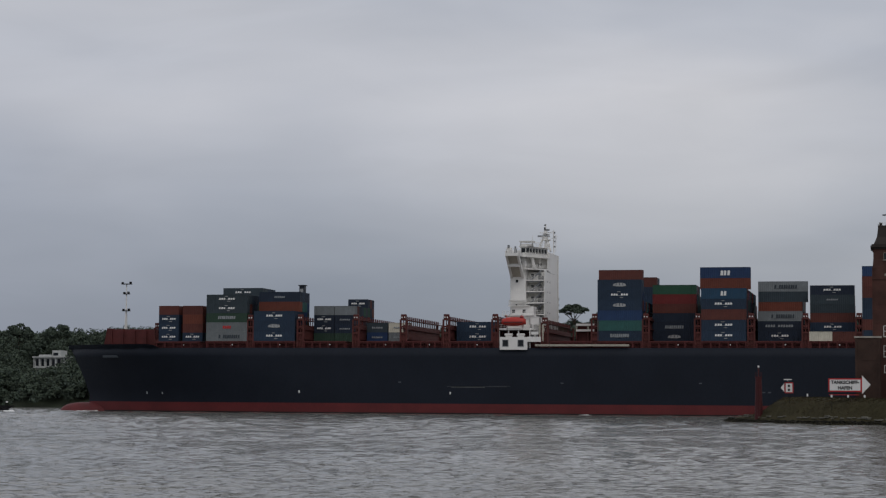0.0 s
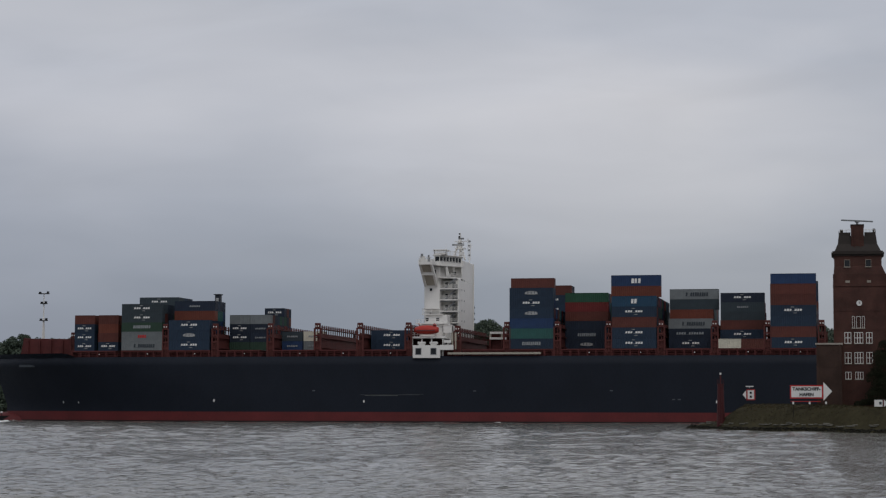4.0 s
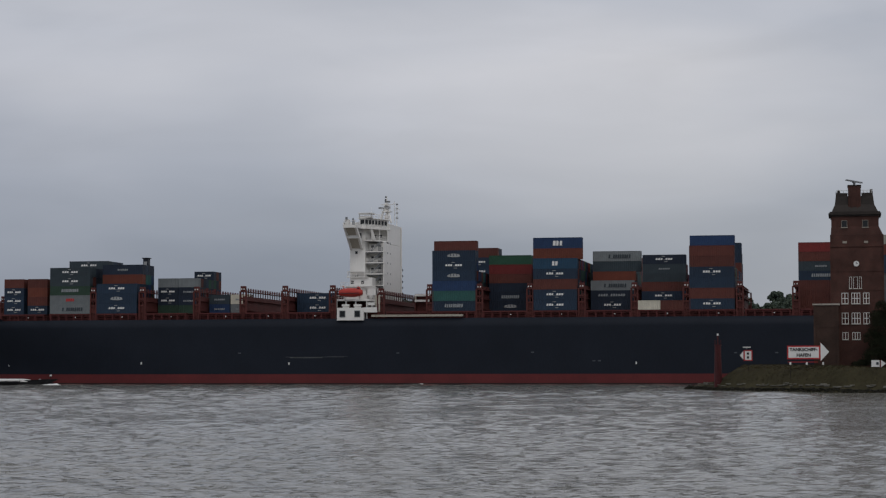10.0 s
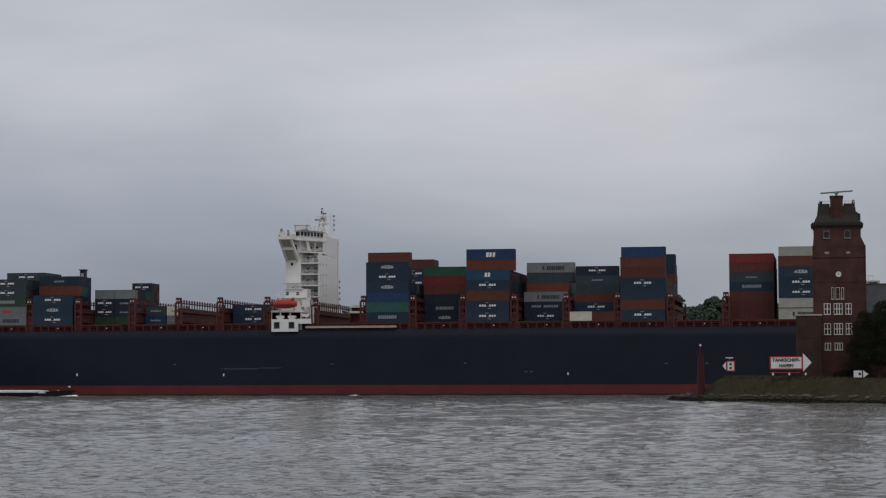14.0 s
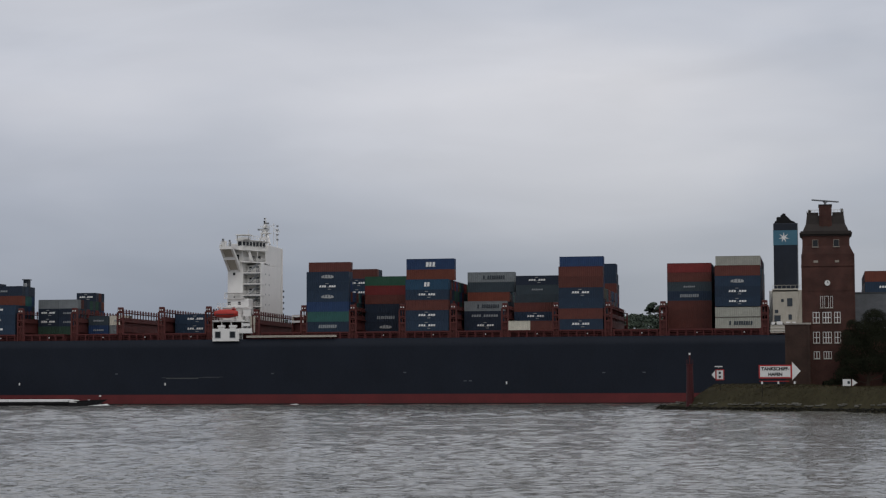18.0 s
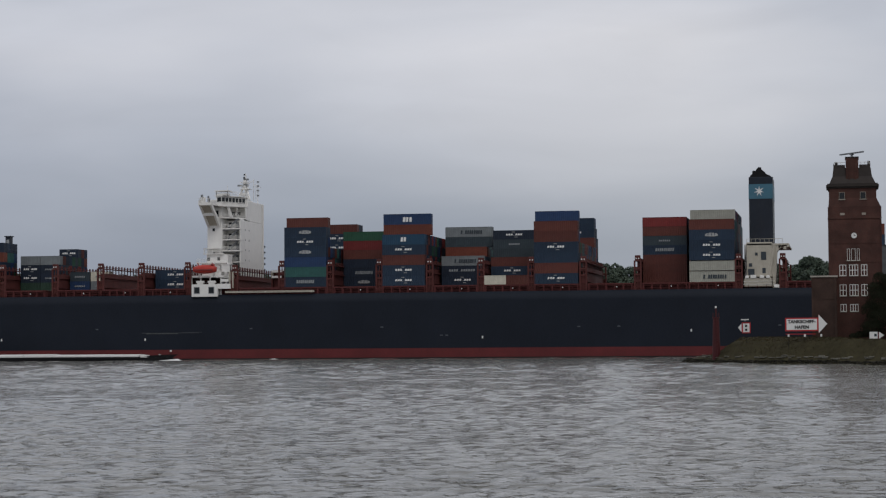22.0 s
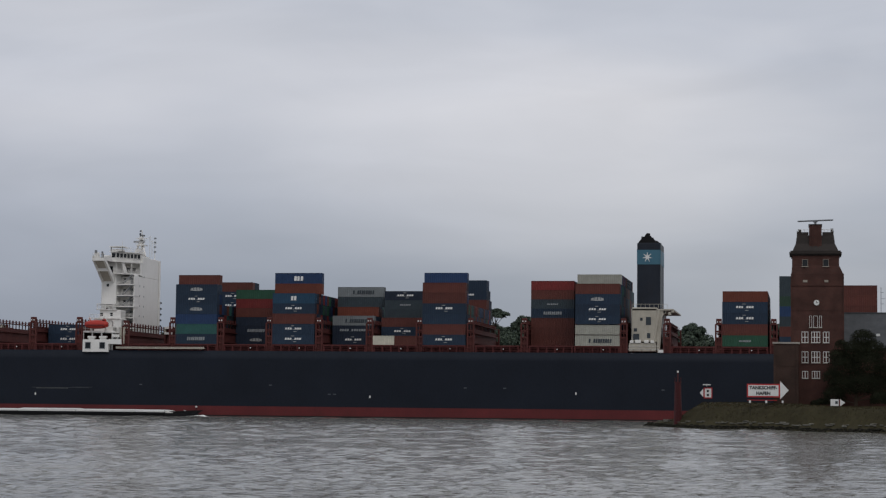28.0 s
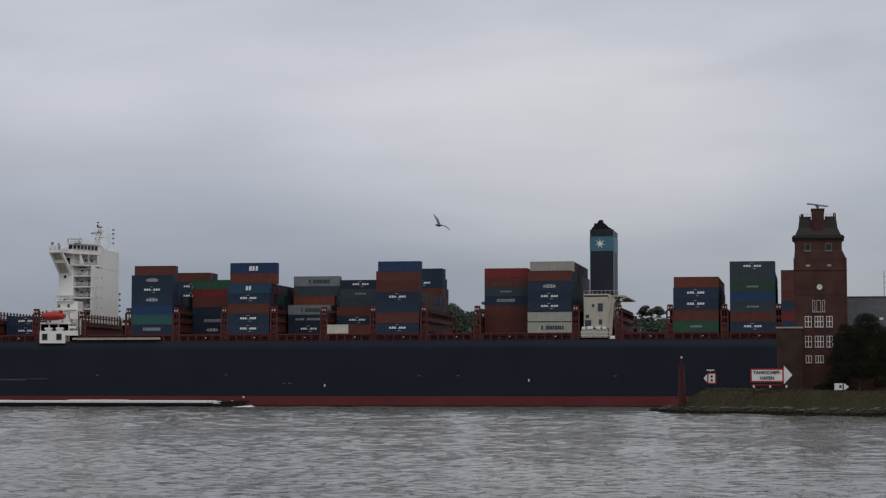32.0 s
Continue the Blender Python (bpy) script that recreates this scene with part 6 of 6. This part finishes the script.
for x, y, top, spread, seed in ((-64.4, 846, 40.9, 6.2, 31), (-128.4, 848, 44.9, 7.4, 32)):
    umbrella_tree(x, y, top, spread, seed)
for x, y, top, spread, seed in ((-149.0, 850, 42.0, 9.0, 34), (-115.4, 846, 41.0, 6.0, 35), (-45.6, 846, 38.3, 5.8, 36), (-28.2, 848, 36.0, 3.4, 37), (-13.6, 846, 39.0, 5.0, 38), (-376.0, 846, 36.6, 6.6, 39), (-356.0, 842, 36.4, 6.4, 40)):
    round_tree(x, y, top, spread, seed)

# ---- inland barge, deep laden, inbound ----
barge = tagged(new("inland_barge"), "low black inland barge, deep laden, pale hatch covers", "barge")
bm = bmesh.new()
prism(bm, [(0.0, 0.0), (-2.5, -3.2), (-8.0, -5.2), (-100, -5.4), (-104, -4.4), (-104, 4.4), (-100, 5.4), (-8.0, 5.2), (-2.5, 3.2)], "z", -1.5, 0.95)
part("hull", bm, m_black, barge)
boxes("rubbing_strake", [(-100, -8, -5.5, -5.3, 0.6, 0.85)], m_black, barge)
rng = random.Random(12)
for k in range(11):
    x1 = -8.6 - 8.4 * k
    top = 1.55 + rng.uniform(0, 0.2) + (0.25 if k in (3, 4) else 0.0)
    boxes("coaming", [(x1 - 8.25, x1 + 0.05, -4.5, 4.5, 0.9, 1.15)], m_black, barge)
    bm = bmesh.new()
    prism(bm, [(-4.4, 1.15), (4.4, 1.15), (4.4, top - 0.1), (0, top + 0.15), (-4.4, top - 0.1)], "x", x1 - 8.2, x1)
    part("hatch_cover", bm, m_sign if k % 4 else m_mark, barge)
bm = bmesh.new()
for s in (-1, 1):
    prism(bm, [(-12.0, 0.9), (-1.0, 0.9), (0.5, 1.75), (-4.0, 1.55), (-12.0, 1.15)], "y", s * 3.0 - 0.12, s * 3.0 + 0.12)
part("bow_bulwark", bm, m_black, barge)
bm = bmesh.new()
prism(bm, [(-8.4, 0.95), (-6.3, 0.95), (-6.3, 1.05), (-8.4, 1.6)], "y", -3.4, 3.4)
part("fore_hatch", bm, m_white, barge)
for x, z in ((-3.9, 1.3), (-0.7, 2.5)):
    bm = bmesh.new()
    tube(bm, (x, 0, 0.9), (x, 0, z), 0.09, 6)
    pole = part("bow_mast", bm, m_black, barge)
    boxes("lamp_box", [(x - 0.22, x + 0.22, -0.25, 0.25, z, z + 0.42)], m_sign, pole)
for x in (-3.5, -6.6):
    bm = bmesh.new()
    tube(bm, (x, -2.0, 0.9), (x, -2.0, 1.35), 0.22, 8)
    part("bollard", bm, m_black, barge)
boxes("wheelhouse", [(-101, -96.5, -2.4, 2.4, 0.9, 3.4)], m_white, barge, bevel=0.08)
boxes("wheelhouse_window", [(-101.1, -96.4, -2.46, 2.46, 2.3, 3.1)], m_glass, barge)


def foam_patch(name, length, width, height, seed, label):
    """Broken white water: a ragged low mound."""
    rng = np.random.RandomState(seed)
    V, F, base = [], [], 0
    for _ in range(160):
        u = rng.rand() ** 1.3
        c = np.array([-length * u, rng.normal(0, width * (0.25 + 0.5 * u)), 0.05])
        s = rng.uniform(0.15, 0.5, 3) * np.array([2.2, 1.0, 1.0]) * (1.2 - 0.7 * u)
        z = height * (1 - u) * rng.uniform(0.2, 1.0)
        v = np.array([(-1, 0, 0), (0, -1, 0), (1, 0, 0), (0, 1, 0), (0.1, 0, 1)]) * s + c
        v[4, 2] = 0.1 + z
        V.append(v)
        F.append(np.array([(0, 1, 4), (1, 2, 4), (2, 3, 4), (3, 0, 4)]) + base)
        base += 5
    ob = mesh_np(name, np.concatenate(V), np.concatenate(F), m_foam)
    return tagged(ob, label, "foam", kind="stuff")


bow_wave = foam_patch("bow_wave", 5.0, 1.3, 0.5, 41, "white breaking bow wave of the barge")
ship_wave = foam_patch("bow_wash", 9.0, 0.8, 0.3, 42, "thin white wash at the ship's bow")
aboard(ship_wave, -232.0, 20.5, 0.0)
for x, seed in ((-81.0, 43),):
    aboard(foam_patch("hull_wash", 2.0, 0.25, 0.22, seed, "small white wash along the ship's waterline"), x, BEAM / 2 - half_beam(x, 0.0) - 0.5, 0.0)
BARGE_Y = 541.0
barge_rows = [(0.0, -243.0), (9.0, -220.2), (13.0, -209.8), (19.0, -191.6), (28.0, -163.6), (32.0, -151.4)]
KEYED.append((barge, [(t, pose(x, BARGE_Y, 0)) for t, x in barge_rows]))
KEYED.append((bow_wave, [(t, pose(x + 2.4, BARGE_Y - 3.0, 0)) for t, x in barge_rows]))

# radar: one half turn in 1.57 s
KEYED.append((scanner, [(k * 0.5, pose(1.75, 398, 39.92, 0, 0, 90 - (k * 0.5 - 28.59) * 114.89)) for k in range(65)]))


# ---- gulls ----
def gull(label):
    root = tagged(new("gull"), label, "bird")
    bm = bmesh.new()
    secs = []
    for s, w, h in ((-0.30, 0.02, 0.02), (-0.24, 0.045, 0.05), (-0.12, 0.065, 0.07), (0.02, 0.06, 0.065), (0.14, 0.035, 0.03), (0.28, 0.05, 0.012)):
        secs.append([bm.verts.new((s, w * math.cos(a), h * math.sin(a))) for a in np.linspace(0, 2 * math.pi, 8, endpoint=False)])
    for s0, s1 in zip(secs, secs[1:]):
        for i in range(8):
            j = (i + 1) % 8
            bm.faces.new((s0[i], s0[j], s1[j], s1[i]))
    bm.faces.new(secs[0])
    bm.faces.new(secs[-1][::-1])
    bmesh.ops.recalc_face_normals(bm, faces=bm.faces[:])
    part("body", bm, m_gull_grey, root, smooth=True)
    bm = bmesh.new()
    tube(bm, (-0.3, 0, 0), (-0.36, 0, -0.01), 0.015, 5, 0.004)
    part("beak", bm, m_offwhite, root)
    wings = []
    for s in (-1, 1):
        bm = bmesh.new()
        rings = []
        for y, z, front, back, t in ((0.02, 0.0, -0.13, 0.07, 0.016), (0.16, 0.045, -0.16, 0.06, 0.014), (0.32, 0.07, -0.17, 0.04, 0.012), (0.5, 0.03, -0.10, 0.05, 0.009), (0.68, -0.04, 0.03, 0.06, 0.004)):
            mid = (front + back) / 2
            rings.append([bm.verts.new(p) for p in ((front, s * y, z), (mid, s * y, z + t), (back, s * y, z), (mid, s * y, z - t))])
        for a, b in zip(rings, rings[1:]):
            for k in range(4):
                bm.faces.new((a[k], a[(k + 1) % 4], b[(k + 1) % 4], b[k]))
        bm.faces.new(rings[0])
        bm.faces.new(rings[-1][::-1])
        bmesh.ops.recalc_face_normals(bm, faces=bm.faces[:])
        wings.append(part("wing", bm, m_gull_grey, root))
    return root, wings


def fly(bird, wings, path, depth, first):
    """path: seconds, x, z, heading, bank, angle of the left and of the right wing."""
    _, x0, z0 = path[0][:3]
    rows = [(0.0, pose(x0 + 95, depth, z0 + 16)), (first - 1.0, pose(x0 + 14, depth, z0 + 1.5))]
    rows += [(t, pose(x, depth, z, bank, 0, head)) for t, x, z, head, bank, _, _ in path]
    t, x, z, head, bank, _, _ = path[-1]
    if t < 31.9:
        rows.append((32.0, pose(x + 4.5, depth, z + 1.0, bank, 0, head)))
    KEYED.append((bird, rows))
    for k, w in enumerate(wings):
        s = (-1, 1)[k]
        flap = [(0.0, pose(0, 0, 0.02)), (first - 1.0, pose(0, 0, 0.02))]
        flap += [(p[0], pose(0, 0, 0.02, s * p[5 + k], 0, 0)) for p in path]
        if flap[-1][0] < 32.0:
            flap.append((32.0, flap[-1][1]))
        KEYED.append((w, flap))


bird_a, wings_a = gull("dark grey gull with spread wings in flight")
fly(bird_a, wings_a, [
    (29.2, 2.78, 12.81, 0, 0, 15, 15),
    (29.5, 1.35, 13.10, 0, 10, 10, 5),
    (29.8, -0.07, 13.67, 10, 0, -25, -20),
    (30.0, -0.84, 14.21, 48, 0, 16, 66),
    (30.2, -1.46, 14.89, -40, 0, 10, 10),
    (30.4, -1.79, 15.31, -85, -12, -4, -32),
    (30.6, -1.51, 16.08, -100, 0, 30, 34),
    (30.8, -1.32, 16.78, -112, 10, -4, 26),
    (31.0, -1.22, 17.15, -128, 0, 38, -26),
    (31.2, -1.00, 17.54, -112, -10, 12, -34),
    (31.4, 0.66, 17.59, -120, -5, 25, 10),
    (31.6, 3.12, 18.16, -150, 0, 10, 20),
], 85.0, 29.2)
bird_b, wings_b = gull("small grey gull flapping over the river")
fly(bird_b, wings_b, [
    (29.4, 3.60, 12.55, 0, 0, 15, 15),
    (29.5, 2.51, 12.47, 10, 0, -15, -20),
    (29.8, -0.55, 12.54, 0, 0, 25, 25),
    (30.0, -2.47, 12.94, 5, 0, 12, 14),
    (30.2, -4.37, 13.27, 0, 5, -20, -15),
    (30.4, -6.15, 13.52, 15, 0, 20, 25),
    (30.6, -8.07, 13.36, 0, 15, 10, 50),
    (30.8, -9.70, 13.09, 30, 35, 5, 10),
    (31.0, -11.45, 12.83, 18, 60, 8, 12),
    (31.2, -13.07, 12.74, 5, 35, 25, 50),
    (31.4, -14.18, 12.03, 40, 40, 0, 0),
    (31.6, -15.48, 11.87, 20, 20, 20, 25),
    (31.8, -16.42, 12.19, 45, 15, -5, 30),
    (32.0, -17.18, 12.30, 62, 0, -22, 55),
], 95.0, 29.4)


motions()
